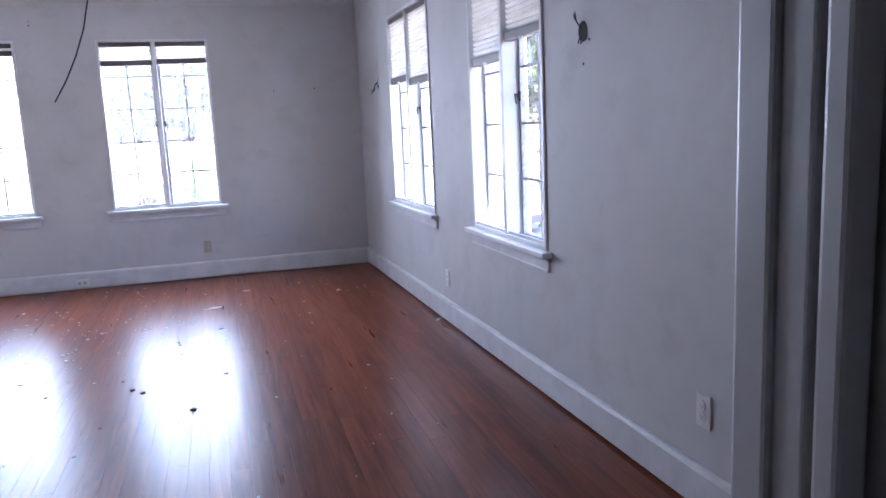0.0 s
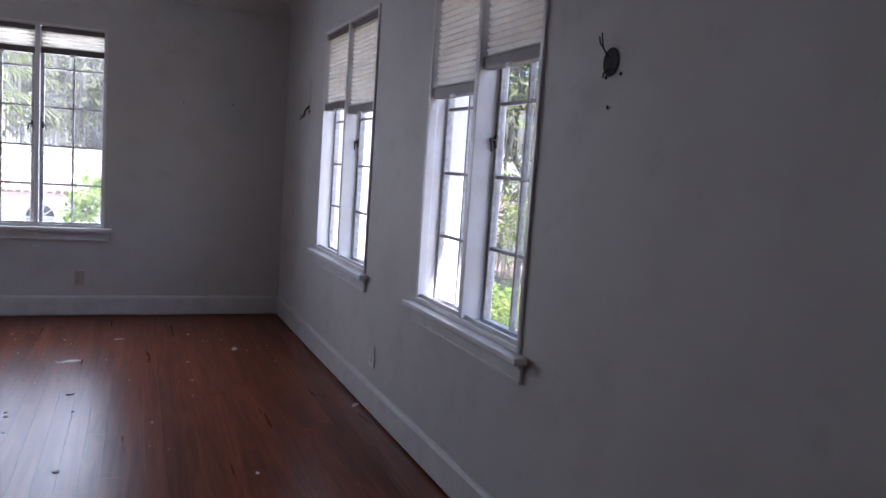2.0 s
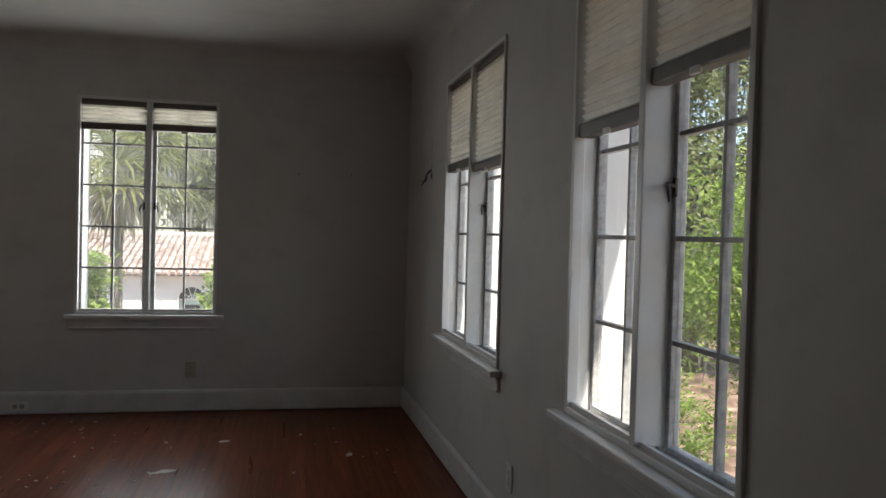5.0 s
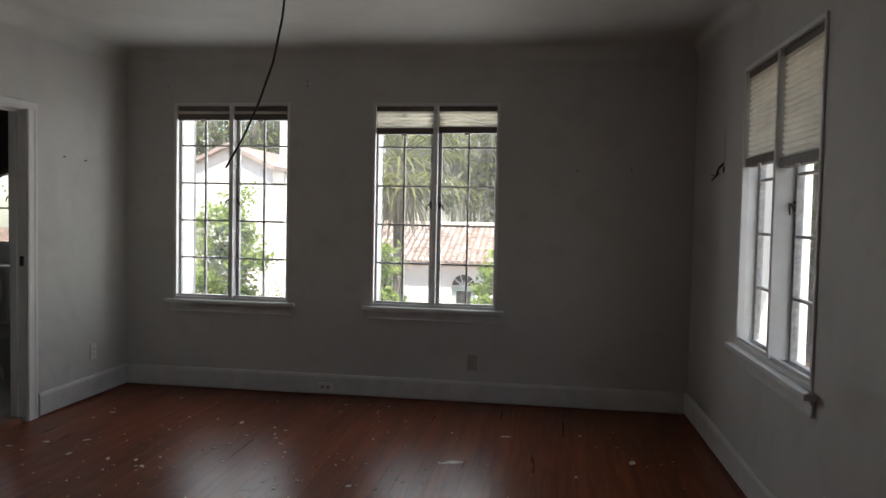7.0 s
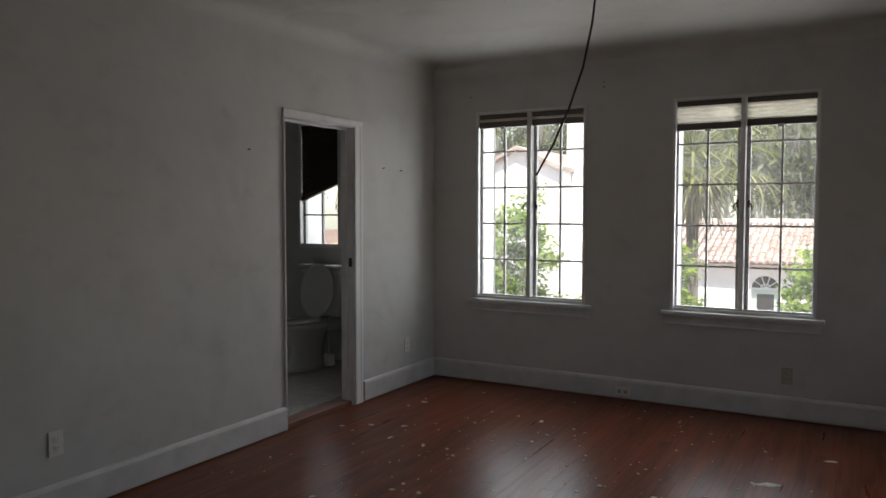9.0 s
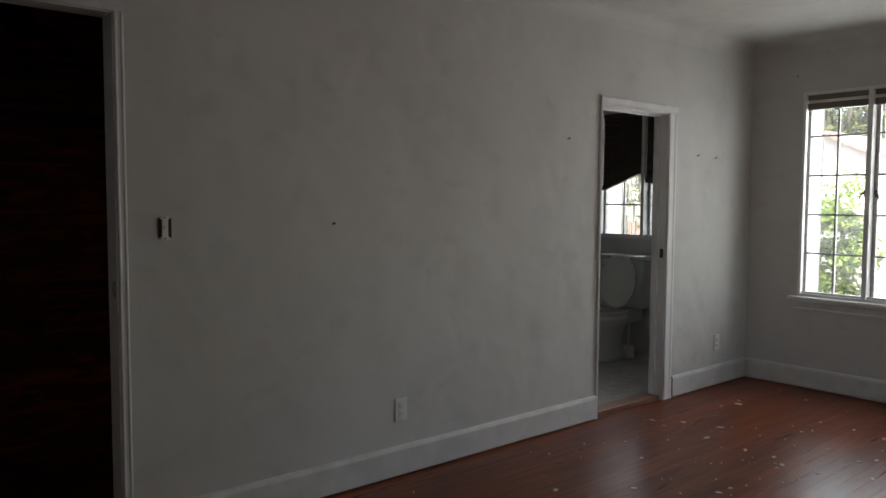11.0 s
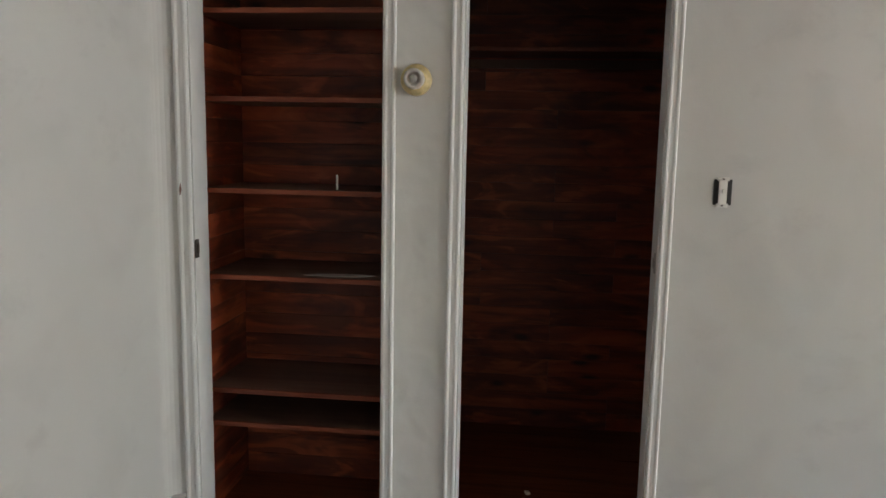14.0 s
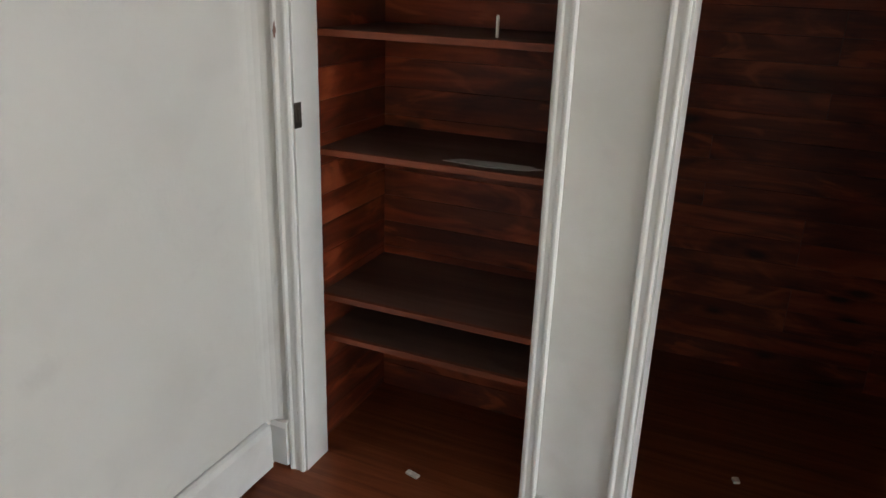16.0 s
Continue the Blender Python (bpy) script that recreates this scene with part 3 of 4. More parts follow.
def jamb(y0, y1, z1, x0, x1, stop):
    e = 0.005
    bm = B(x0, x1, y0, y0 + e, 0.0, z1)
    box(bm, x0, x1, y1 - e, y1, 0.0, z1)
    box(bm, x0, x1, y0 + e, y1 - e, z1 - e, z1)
    if stop:
        xm = (x0 + x1) / 2 - 0.02
        box(bm, xm - 0.02, xm + 0.02, y0 + e, y0 + 0.014, 0.0, z1 - e)
        box(bm, xm - 0.02, xm + 0.02, y1 - 0.02, y1 - e, 0.0, z1 - e)
        box(bm, xm - 0.02, xm + 0.02, y0 + 0.014, y1 - 0.02, z1 - 0.018, z1 - e)
    return tagged(part("trim", bm, M_trim), "white painted door jamb", "door jamb", kind="structure")


casing_post("trim", XL, DOOR_BATH[0] - 0.016, DOOR_BATH[0], DOOR_H, -1)
casing_post("trim", XL, DOOR_BATH[1], DOOR_BATH[1] + 0.094, DOOR_H, 1)
head_casing(XL, DOOR_BATH[0] - 0.016, DOOR_BATH[1] + 0.094, DOOR_H, DOOR_H + 0.052)
jamb(*DOOR_BATH, DOOR_H, XB - 0.01, XL, True)
for a, b, s in ((CL_L[0] - 0.05, CL_L[0], -1), (CL_L[1], CL_L[1] + 0.04, 1), (CL_R[0] - 0.04, CL_R[0], -1), (CL_R[1], CL_R[1] + 0.036, 1)):
    casing_post("trim", XL, a, b, CL_H, s)
head_casing(XL, CL_L[0] - 0.05, CL_R[1] + 0.036, CL_H, CL_H + 0.055)
jamb(*CL_L, CL_H, XB - 0.004, XL, False)
jamb(*CL_R, CL_H, XB - 0.004, XL, False)

# entry doorway jamb and casing
E1 = ENTRY[1]
bm = B(E1 - 0.02, E1 - 0.002, YD1 - 0.037, YD1 - 0.0155, 0, 2.06, bev=0.002)
box(bm, E1 - 0.024, E1 - 0.002, YD1 - 0.015, YD1 + 0.012, 0, 2.06, bev=0.003)
box(bm, E1 - 0.02, E1 - 0.002, YD1 - 0.058, YD1 - 0.042, 0, 2.06, bev=0.003)
box(bm, ENTRY[0], ENTRY[0] + 0.02, YD0, YD1, 0, 2.06)
box(bm, ENTRY[0] + 0.02, E1 - 0.024, YD0, YD1, 2.04, 2.058)
box(bm, E1 - 0.008, E1 + 0.08, YD0 - 0.02, YD0 - 0.002, 0, 2.13, bev=0.004)
box(bm, ENTRY[0] - 0.08, ENTRY[0] + 0.008, YD0 - 0.02, YD0 - 0.002, 0, 2.13, bev=0.004)
tagged(part("door_1", bm, M_trim), "white painted entry door jamb without a door", "doorway", kind="structure")

# latch plates
def latch_plate(name, x, y, z, inward, material):
    """A small plate on a jamb face; inward: the way the face looks along y."""
    y += inward * 0.0055
    bm = B(x - 0.014, x + 0.014, y - 0.002, y + 0.002, z - 0.032, z + 0.032, bev=0.001)
    box(bm, x - 0.006, x + 0.006, *sorted((y + inward * 0.002, y + inward * 0.007)), z - 0.016, z + 0.016, bev=0.001)
    return tagged(part(name, bm, material), "old tarnished metal latch plate on the painted jamb", "latch plate")


latch_plate("latch_plate", XL - 0.012, CL_L[0], 1.047, 1, M_brass)
latch_plate("strike_plate", XL - 0.03, CL_R[1], 1.052, -1, M_steel)
latch_plate("latch_plate", XL - 0.03, DOOR_BATH[1], 1.04, -1, M_brass)

# ---- cedar closet ----


def shelf(z, front, back, y0, y1, label):
    t = thing("closet_shelf", label, "shelf", pose(0, 0, z), "closet shelves")
    part("board", B(back, front - 0.016, y0, y1, -0.016, 0.0, bev=0.002), M_shelf, t)
    part("front_edge", B(front - 0.0155, front, y0, y1, -0.017, 0.001, bev=0.003), M_lit_cedar_edge, t, "orange cedar edge, lightened as if lit")
    return t


for z in (1.868, 1.568, 1.246, 0.933, 0.504, 0.376):
    shelf(z, -2.635, -3.03, YSC + 0.016, 1.64, "dusty reddish cedar shelf fixed in the closet")
shelf(1.84, XC + 0.30, XC + 0.002, 1.68, 2.80, "high reddish cedar shelf at the back of the closet")
tagged(part("shelf_cleat", B(XC + 0.002, XC + 0.022, 1.68, 2.80, 1.775, 1.815, bev=0.003), M_shelf), "cedar strip under the closet shelf", "shelf cleat")

# ---- small fixtures ----


def on_wall(wall_side, a, z):
    """A pose on a wall face: x along the wall, y out of the wall into the room, z up."""
    if wall_side == "w":
        return Matrix(((0, 1, 0, XL + 0.002), (-1, 0, 0, a), (0, 0, 1, z), (0, 0, 0, 1)))
    if wall_side == "e":
        return EAST @ Matrix(((0, -1, 0, XR - 0.002), (1, 0, 0, a), (0, 0, 1, z), (0, 0, 0, 1)))
    return Matrix(((-1, 0, 0, a), (0, -1, 0, YB - 0.002), (0, 0, 1, z), (0, 0, 0, 1)))


def outlet(side, a, z, material, label):
    t = thing("wall_outlet", label, "outlet", on_wall(side, a, z), "wall outlets")
    part("cover_plate", B(-0.036, 0.036, 0, 0.006, -0.058, 0.058, bev=0.002), material, t)
    for s in (-1, 1):
        bm = lathe(bmesh.new(), [(0.0165, 0), (0.0165, 0.003), (0.015, 0.004)], 14, Matrix.Translation((0, 0.005, s * 0.02)) @ pose(0, 0, 0, -90))
        r = part("receptacle", bm, material, t)
        bm = B(-0.0075, -0.0055, 0.0085, 0.0095, s * 0.02 - 0.003, s * 0.02 + 0.005)
        box(bm, 0.0055, 0.0075, 0.0085, 0.0095, s * 0.02 - 0.003, s * 0.02 + 0.005)
        box(bm, -0.002, 0.002, 0.0085, 0.0095, s * 0.02 - 0.01, s * 0.02 - 0.006)
        part("slots", bm, M_dark, r)
    return t


outlet("w", 3.84, 0.343, M_plate, "white plastic double outlet on plaster wall")
outlet("w", 6.857, 0.332, M_plate, "white plastic double outlet on plaster wall")
outlet("e", 4.685, 0.307, M_plate, "white plastic double outlet on plaster wall")
outlet("e", 1.916, 0.357, M_plate, "white plastic double outlet near the entry")
outlet("n", 0.29, 0.298, M_tan_plate, "tan plastic double outlet under the window")
t = thing("wall_outlet", "white outlet lying sideways in the baseboard", "outlet", on_wall("n", -0.83, 0.062) @ pose(0, 0.022, 0), "wall outlets")
part("cover_plate", B(-0.058, 0.058, 0, 0.006, -0.034, 0.034, bev=0.002), M_plate, t)
for s in (-1, 1):
    part("receptacle", B(s * 0.022 - 0.015, s * 0.022 + 0.015, 0.005, 0.008, -0.014, 0.014, bev=0.004), M_tan_plate, t)

# light switch with its cover gone
t = thing("light_switch", "bare light switch without its cover plate", "light switch", on_wall("w", 2.662, 1.287) @ Matrix.Diagonal((0.9, 1, 0.76, 1)))
part("box_opening", B(-0.03, 0.03, -0.0005, 0.0015, -0.052, 0.052), M_dark, t)
bm = B(-0.014, 0.014, 0.001, 0.006, -0.05, 0.05, bev=0.002)
box(bm, -0.02, 0.02, 0.001, 0.004, 0.046, 0.062, bev=0.001)
box(bm, -0.02, 0.02, 0.001, 0.004, -0.062, -0.046, bev=0.001)
part("yoke", bm, M_plate, t)
part("toggle", B(-0.005, 0.005, 0.006, 0.018, -0.004, 0.012, bev=0.002), M_plate, t)
for s in (-1, 1):
    part("screw", lathe(bmesh.new(), [(0.004, 0), (0.0035, 0.002)], 8, Matrix.Translation((0, 0.004, s * 0.054)) @ pose(0, 0, 0, -90)), M_brass, t)

# lamp socket on the post between the closets
t = thing("lamp_socket", "yellowed round ceramic lamp socket without a bulb", "lamp socket", on_wall("w", 1.698, 1.618))
rot = pose(0, 0, 0, -90)
part("base", lathe(bmesh.new(), [(0.05, 0), (0.05, 0.012), (0.046, 0.022), (0.036, 0.026), (0.034, 0.04)], 28, rot), M_socket, t, smooth=True)
part("collar", lathe(bmesh.new(), [(0.032, 0.04), (0.032, 0.062), (0.028, 0.066), (0.02, 0.066), (0.02, 0.058)], 28, rot), M_bulbhole, t, "grey stained ceramic collar", smooth=True)
part("contact", lathe(bmesh.new(), [(0.012, 0.0585), (0.012, 0.063), (0.004, 0.066)], 14, rot), M_steel, t)

# cut-off lamp outlets with wires in the east wall
t = thing("electrical_box", "round open wall box with cut black wires", "electrical box", on_wall("e", 2.714, 1.697))
part("box", lathe(bmesh.new(), [(0.041, 0), (0.041, 0.0015), (0.037, 0.0025), (0.034, 0.001)], 14, Matrix.Translation((0.008, 0, -0.012)) @ rot @ Matrix.Diagonal((0.9, 1.0, 1, 1))), M_dark, t)
bm = bmesh.new()
tube(bm, [(0.02, 0.002, 0.0), (0.028, 0.018, 0.03), (0.04, 0.02, 0.042), (0.05, 0.018, 0.062)], 0.0026, 6)
tube(bm, [(0.026, 0.018, 0.025), (0.024, 0.024, 0.05), (0.032, 0.022, 0.07)], 0.0022, 6)
tube(bm, [(0.01, 0.002, -0.03), (0.022, 0.012, -0.045), (0.026, 0.012, -0.058)], 0.0026, 6)
part("wires", bm, M_wire, t)
for dx, dz, r in ((0.026, -0.055, 0.007), (-0.044, -0.05, 0.0065), (-0.012, 0.2, 0.006), (0.006, -0.142, 0.0065)):
    part("screw_hole", lathe(bmesh.new(), [(r, 0), (r * 0.8, 0.0014)], 9, Matrix.Translation((dx, 0, dz)) @ rot), M_dark, t)
t = thing("wall_wires", "short black wires hanging from a strip of bare plaster", "wires", on_wall("e", 6.462, 1.668))
part("plaster_scar", B(-0.02, 0.02, 0, 0.0015, 0.0, 0.27, bev=0.0), M_scar, t)
bm = bmesh.new()
tube(bm, [(0, 0.003, 0.07), (0.005, 0.03, 0.04), (-0.004, 0.035, 0.0), (0.03, 0.05, -0.02), (0.08, 0.05, -0.03)], 0.005, 6)
tube(bm, [(0.004, 0.003, 0.06), (0.0, 0.035, 0.03), (0.012, 0.045, -0.01), (0.06, 0.055, 0.0)], 0.004, 6)
part("wires", bm, M_wire, t)
part("box", lathe(bmesh.new(), [(0.022, 0), (0.02, 0.003)], 12, Matrix.Translation((0, 0, 0.03)) @ rot), M_dark, t)

# wire bracket high on the east wall between the windows
t = thing("wall_wires", "small bundle of cut wires on the wall", "wires", on_wall("e", 4.81, 2.37))
bm = bmesh.new()
tube(bm, [(0, 0.003, 0.01), (0.004, 0.02, 0.008), (0.0, 0.024, -0.012), (0.006, 0.02, -0.026)], 0.006, 6)
tube(bm, [(-0.006, 0.003, 0.0), (-0.01, 0.02, -0.006), (-0.006, 0.02, -0.024)], 0.005, 6)
part("wires", bm, M_wire, t)

# nails and nail holes
for i, (side, a, z, r) in enumerate((("w", 3.442, 1.29, 0.006), ("w", 5.096, 1.777, 0.005), ("w", 6.52, 1.735, 0.005), ("w", 6.76, 1.727, 0.005), 
                                     ("n", 1.017, 1.727, 0.005), ("n", -2.131, 2.341, 0.005), ("n", -1.007, 2.338, 0.006), ("n", 1.4, 1.74, 0.005), ("n", -1.007, 2.375, 0.004))):
    t = thing("nail", "small rusty nail in the plaster wall", "nail", on_wall(side, a, z), "nails in the walls")
    part("shank", lathe(bmesh.new(), [(r * 0.5, 0), (r * 0.45, 0.014), (r, 0.0145), (r, 0.017)], 8, pose(0, 0, 0, -75, 0, 8)), M_dark, t)

# ceiling cable
t = thing("hanging_cable", "black electric cable hanging loose from the ceiling", "cable")
bm = bmesh.new()
tube(bm, [(x + 0.036, y - 0.14, z) for x, y, z in ((-0.12, 4.44, H), (-0.118, 4.45, 2.5), (-0.12, 4.46, 2.38), (-0.13, 4.48, 2.24), (-0.155, 4.50, 2.08), (-0.195, 4.52, 1.93), (-0.25, 4.53, 1.79), (-0.315, 4.54, 1.66), (-0.385, 4.55, 1.55))], 0.0042, 8)
part("cable", bm, M_wire, t, smooth=True)
part("collar", lathe(bmesh.new(), [(0.03, 0), (0.045, -0.004), (0.06, -0.012)][::-1], 16, Matrix.Translation((-0.084, 4.30, H - 0.001))), M_trim, t)

# ---- things in the closet ----
bm = lathe(bmesh.new(), [(0.004, 0), (0.0042, 0.025), (0.004, 0.05), (0.002, 0.053)], 10)
tagged(part("chalk_stub", bm, M_plate, m=pose(-2.715, 1.377, 1.247)), "short white stick standing on the closet shelf", "chalk")
bm = bmesh.new()
pts = [(-0.1, -0.02), (-0.06, 0.018), (0.03, 0.03), (0.12, 0.03), (0.16, 0.01), (0.12, -0.02), (0.02, -0.032)]
prism(bm, pts, 0.0, 0.002, lambda u, v, w: (-v, u, w + 0.01 * max(0, u) ** 1.5))
tagged(part("paper_sheet", bm, M_paper, m=pose(-2.70, 1.36, 0.934)), "crumpled grey sheet of paper on the shelf", "paper")
tagged(part("plaster_chip", B(-0.022, 0.022, -0.009, 0.009, 0, 0.008, bev=0.003), M_flake, m=pose(-2.601, 1.229, 0.0, 0, 0, 75)), "small pale plaster chip on the floor", "plaster chip")
tagged(part("plaster_chip", B(-0.012, 0.012, -0.01, 0.01, 0, 0.01, bev=0.003), M_flake, m=pose(-3.0, 2.1, 0.0, 0, 0, 20)), "small pale plaster chip on the floor", "plaster chip")

# ---- bathroom ----


def oval(cx, cy, z, rx, ry, n=28, egg=0.0):
    return [(cx + rx * math.cos(a) * (1 + egg * math.sin(a)), cy + ry * math.sin(a), z) for a in [2 * math.pi * k / n for k in range(n)]]


TX, TY = -3.53, 7.27
t = thing("toilet", "white porcelain toilet with its lid raised", "toilet", pose(TX, TY, 0.03) @ Matrix.Diagonal((1, 1, 1.02, 1)))
bm = rings_loft(bmesh.new(), [oval(0, -0.42, 0.0, 0.11, 0.25), oval(0, -0.42, 0.04, 0.105, 0.24), oval(0, -0.40, 0.16, 0.095, 0.2), oval(0, -0.42, 0.27, 0.14, 0.23), oval(0, -0.44, 0.36, 0.18, 0.26), oval(0, -0.44, 0.4, 0.185, 0.265),
                              oval(0, -0.44, 0.402, 0.14, 0.21), oval(0, -0.44, 0.3, 0.1, 0.15)])
part("bowl", bm, M_porcelain, t, smooth=True)
bm = rings_loft(bmesh.new(), [oval(0, -0.45, 0.405, 0.19, 0.25), oval(0, -0.45, 0.425, 0.192, 0.252), oval(0, -0.45, 0.427, 0.12, 0.18), oval(0, -0.45, 0.406, 0.12, 0.18)])
part("seat", bm, M_porcelain, t, smooth=False)
bm = bmesh.new()
rings_loft(bm, [oval(0, 0.23, -0.01, 0.185, 0.235), oval(0, 0.23, 0.004, 0.19, 0.24), oval(0, 0.23, 0.012, 0.17, 0.22)])
part("lid", bm, M_porcelain, t, smooth=False, m=pose(0, -0.305, 0.43, 79))
bm = B(-0.235, 0.235, -0.2, -0.01, 0.42, 0.84, bev=0.03)
for v in bm.verts:
    k = (0.84 - v.co.z) / 0.42
    v.co.x *= 1 - 0.13 * k
part("tank", bm, M_porcelain, t)
part("tank_lid", B(-0.25, 0.25, -0.215, -0.004, 0.84, 0.88, bev=0.012), M_porcelain, t)
bm = B(-0.11, 0.11, -0.28, -0.02, 0.3, 0.42, bev=0.02)
part("shelf_neck", bm, M_porcelain, t)
bm = lathe(bmesh.new(), [(0.014, 0), (0.014, 0.012)], 10, Matrix.Translation((-0.17, -0.2, 0.78)) @ pose(0, 0, 0, 90))
box(bm, -0.18, -0.1, -0.228, -0.214, 0.772, 0.788, bev=0.003)
part("flush_lever", bm, M_steel, t)
t = thing("toilet_brush", "white toilet brush standing in its round holder", "toilet brush", pose(-3.44, 7.06, 0.03))
part("holder", lathe(bmesh.new(), [(0.05, 0), (0.055, 0.005), (0.048, 0.1), (0.04, 0.1), (0.04, 0.08)], 18), M_plate, t, smooth=True)
part("handle", tube(bmesh.new(), [(0, 0, 0.05), (0, 0.005, 0.2), (0.0, 0.012, 0.36)], [0.009, 0.008, 0.011], 8), M_plate, t)
tagged(part("threshold", B(XB - 0.02, XL - 0.012, DOOR_BATH[0] + 0.02, DOOR_BATH[1] - 0.02, -0.02, 0.033, bev=0.006), M_marble), "worn red-brown wooden door threshold", "threshold", kind="structure")
part("sub_floor", B(-4.6, XB - 0.02, 5.05, YB, -0.12, 0.024), M_grout)
bpy.data.objects["sub_floor"].name = "floor_bathroom"
bath_floor = tagged(bpy.data.objects["floor_bathroom"], "small beige mosaic tiled bathroom floor", "floor", kind="structure")

# ---- outside ----
GZ = -3.3
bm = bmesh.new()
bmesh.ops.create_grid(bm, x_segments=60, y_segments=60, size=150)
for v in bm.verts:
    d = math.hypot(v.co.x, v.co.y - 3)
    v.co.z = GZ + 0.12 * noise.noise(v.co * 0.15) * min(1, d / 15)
tagged(part("ground", bm, M_ground), "brown leaf litter and bare earth with painted sun dapples under trees", "ground", kind="structure")
bm = B(-4.75, XF + T_OUT, -1.75, YB + T_OUT, GZ - 0.2, -0.2)
tagged(part("wall_lower", bm, M_stucco), "white stucco lower storey of the house", "wall", kind="structure")
bm = B(-5.0, XF + T_OUT - 0.04, -2.0, YB + T_OUT + 0.25, 2.9, 3.05)
tagged(part("roof", bm, M_rooftile), "plain flat roof slab over the house", "roof", kind="structure")


def leaves(bm, centre, radii, count, size, rnd, droop=0.0):
    """Many small bent leaves scattered through lumpy clumps."""
    c = Vector(centre)
    clumps = []
    for _ in range(max(14, min(90, count // 90))):
        d = Vector((rnd.gauss(0, 1), rnd.gauss(0, 1), rnd.gauss(0, 1))).normalized()
        q = rnd.uniform(0.35, 1.0)
        clumps.append((c + Vector((d.x * radii[0] * q, d.y * radii[1] * q, d.z * radii[2] * q)), rnd.uniform(0.2, 0.4) * min(radii)))
    for _ in range(count):
        cc, cr = rnd.choice(clumps)
        p = cc + Vector((rnd.gauss(0, 0.6), rnd.gauss(0, 0.6), rnd.gauss(0, 0.5))) * cr
        s = size * rnd.uniform(0.6, 1.4)
        e = Euler((rnd.uniform(-0.9, 0.9), rnd.uniform(-0.9, 0.9) + droop, rnd.uniform(0, 6.28))).to_matrix()
        a, b = e @ Vector((s, 0, 0)), e @ Vector((0, s * 0.42, 0))
        n = e @ Vector((0, 0, s * 0.15))
        bm.faces.new([bm.verts.new(q) for q in (p - a, p - b + n, p + a, p + b + n)])
    return clumps


def tree(name, base, height, crown_c, radii, count, size, material, label, moss=0, seed=1, trunk_r=0.2):
    rnd = random.Random(seed)
    t = thing(name, label, "tree" if name == "tree" else "bush", pose(*base), "trees outside" if name == "tree" else "bushes outside")
    c = Vector(crown_c) - Vector(base)
    bm = bmesh.new()
    tube(bm, [(0, 0, -0.2), (0.05, 0.02, height * 0.3), (c.x * 0.5, c.y * 0.5, height * 0.55), (c.x, c.y, c.z)], [trunk_r * 1.25, trunk_r, trunk_r * 0.7, trunk_r * 0.25], 9)
    for k in range(7):
        a = 2 * math.pi * k / 7 + rnd.uniform(-0.3, 0.3)
        s = Vector((c.x * 0.4, c.y * 0.4, height * rnd.uniform(0.35, 0.6)))
        e = c + Vector((math.cos(a) * radii[0] * 0.8, math.sin(a) * radii[1] * 0.8, rnd.uniform(-0.4, 0.6) * radii[2]))
        tube(bm, [s, s.lerp(e, 0.5) + Vector((0, 0, 0.08 * height)), e], [trunk_r * 0.45, trunk_r * 0.28, trunk_r * 0.08], 6)
    part("trunk", bm, M_bark, t, smooth=True)
    bm = bmesh.new()
    clumps = leaves(bm, c, radii, count, size, rnd)
    part("crown", bm, material, t)
    if moss:
        bm = bmesh.new()
        for _ in range(moss):
            cc, cr = rnd.choice(clumps)
            p = cc + Vector((rnd.gauss(0, 1), rnd.gauss(0, 1), rnd.uniform(-0.6, 0))) * cr
            L = rnd.uniform(0.5, 2.2)
            for _ in range(5):
                q = p + Vector((rnd.gauss(0, 0.14), rnd.gauss(0, 0.14), rnd.uniform(-0.2, 0.2)))
                w = rnd.uniform(0.02, 0.05)
                a = rnd.uniform(0, 3.14)
                u = Vector((math.cos(a) * w, math.sin(a) * w, 0))
                j = Vector((rnd.gauss(0, 0.06), rnd.gauss(0, 0.06), 0))
                l = L * rnd.uniform(0.5, 1)
                vs = [bm.verts.new(x) for x in (q - u, q + u, q + j + u * 0.8 - Vector((0, 0, l * 0.5)), q + j - u * 0.8 - Vector((0, 0, l * 0.5)))]
                bm.faces.new(vs)
                tip = bm.verts.new(q - j - Vector((0, 0, l)))
                bm.faces.new((vs[3], vs[2], tip))
        part("moss", bm, M_moss, t, "grey hanging moss")
    return t


# bushes and trees on the north side
tree("bush", (-4.2, 13.0, GZ), 3.6, (-4.22, 13.0, 0.1), (0.58, 0.7, 1.75), 10500, 0.055, M_leaf, "tall bright green bush beside the white house", seed=3, trunk_r=0.07)
tree("bush", (-1.65, 13.0, GZ), 3.0, (-1.78, 13.0, -0.1), (0.46, 0.6, 1.4), 5200, 0.05, M_leaf, "bright green bush below the palm", seed=5, trunk_r=0.05)
tree("bush", (0.1, 13.0, GZ), 2.9, (0.06, 13.0, 0.05), (0.36, 0.5, 1.25), 4200, 0.05, M_leaf, "slender green bush in front of the low house", seed=8, trunk_r=0.05)
for i, (x, y, z, rx, rz, n) in enumerate(((-1, 34, 4.6, 4.6, 3.6, 5200), (5, 36, 4.4, 4.8, 3.8, 4600), (-7.5, 38, 5.6, 5, 3.6, 4600), (-14, 36, 5.4, 5, 4.2, 4600), (-22, 38, 5.4, 6, 5, 4200), (11, 33, 4.0, 5, 5, 4200), (-30, 30, 4.0, 6, 5.5, 3500))):
    tree("tree", (x, y, GZ), 9, (x, y, z), (rx, 3.5, rz), n * 2, 0.17, M_oak, "large oak draped with grey hanging moss", 420, 20 + i, 0.4)
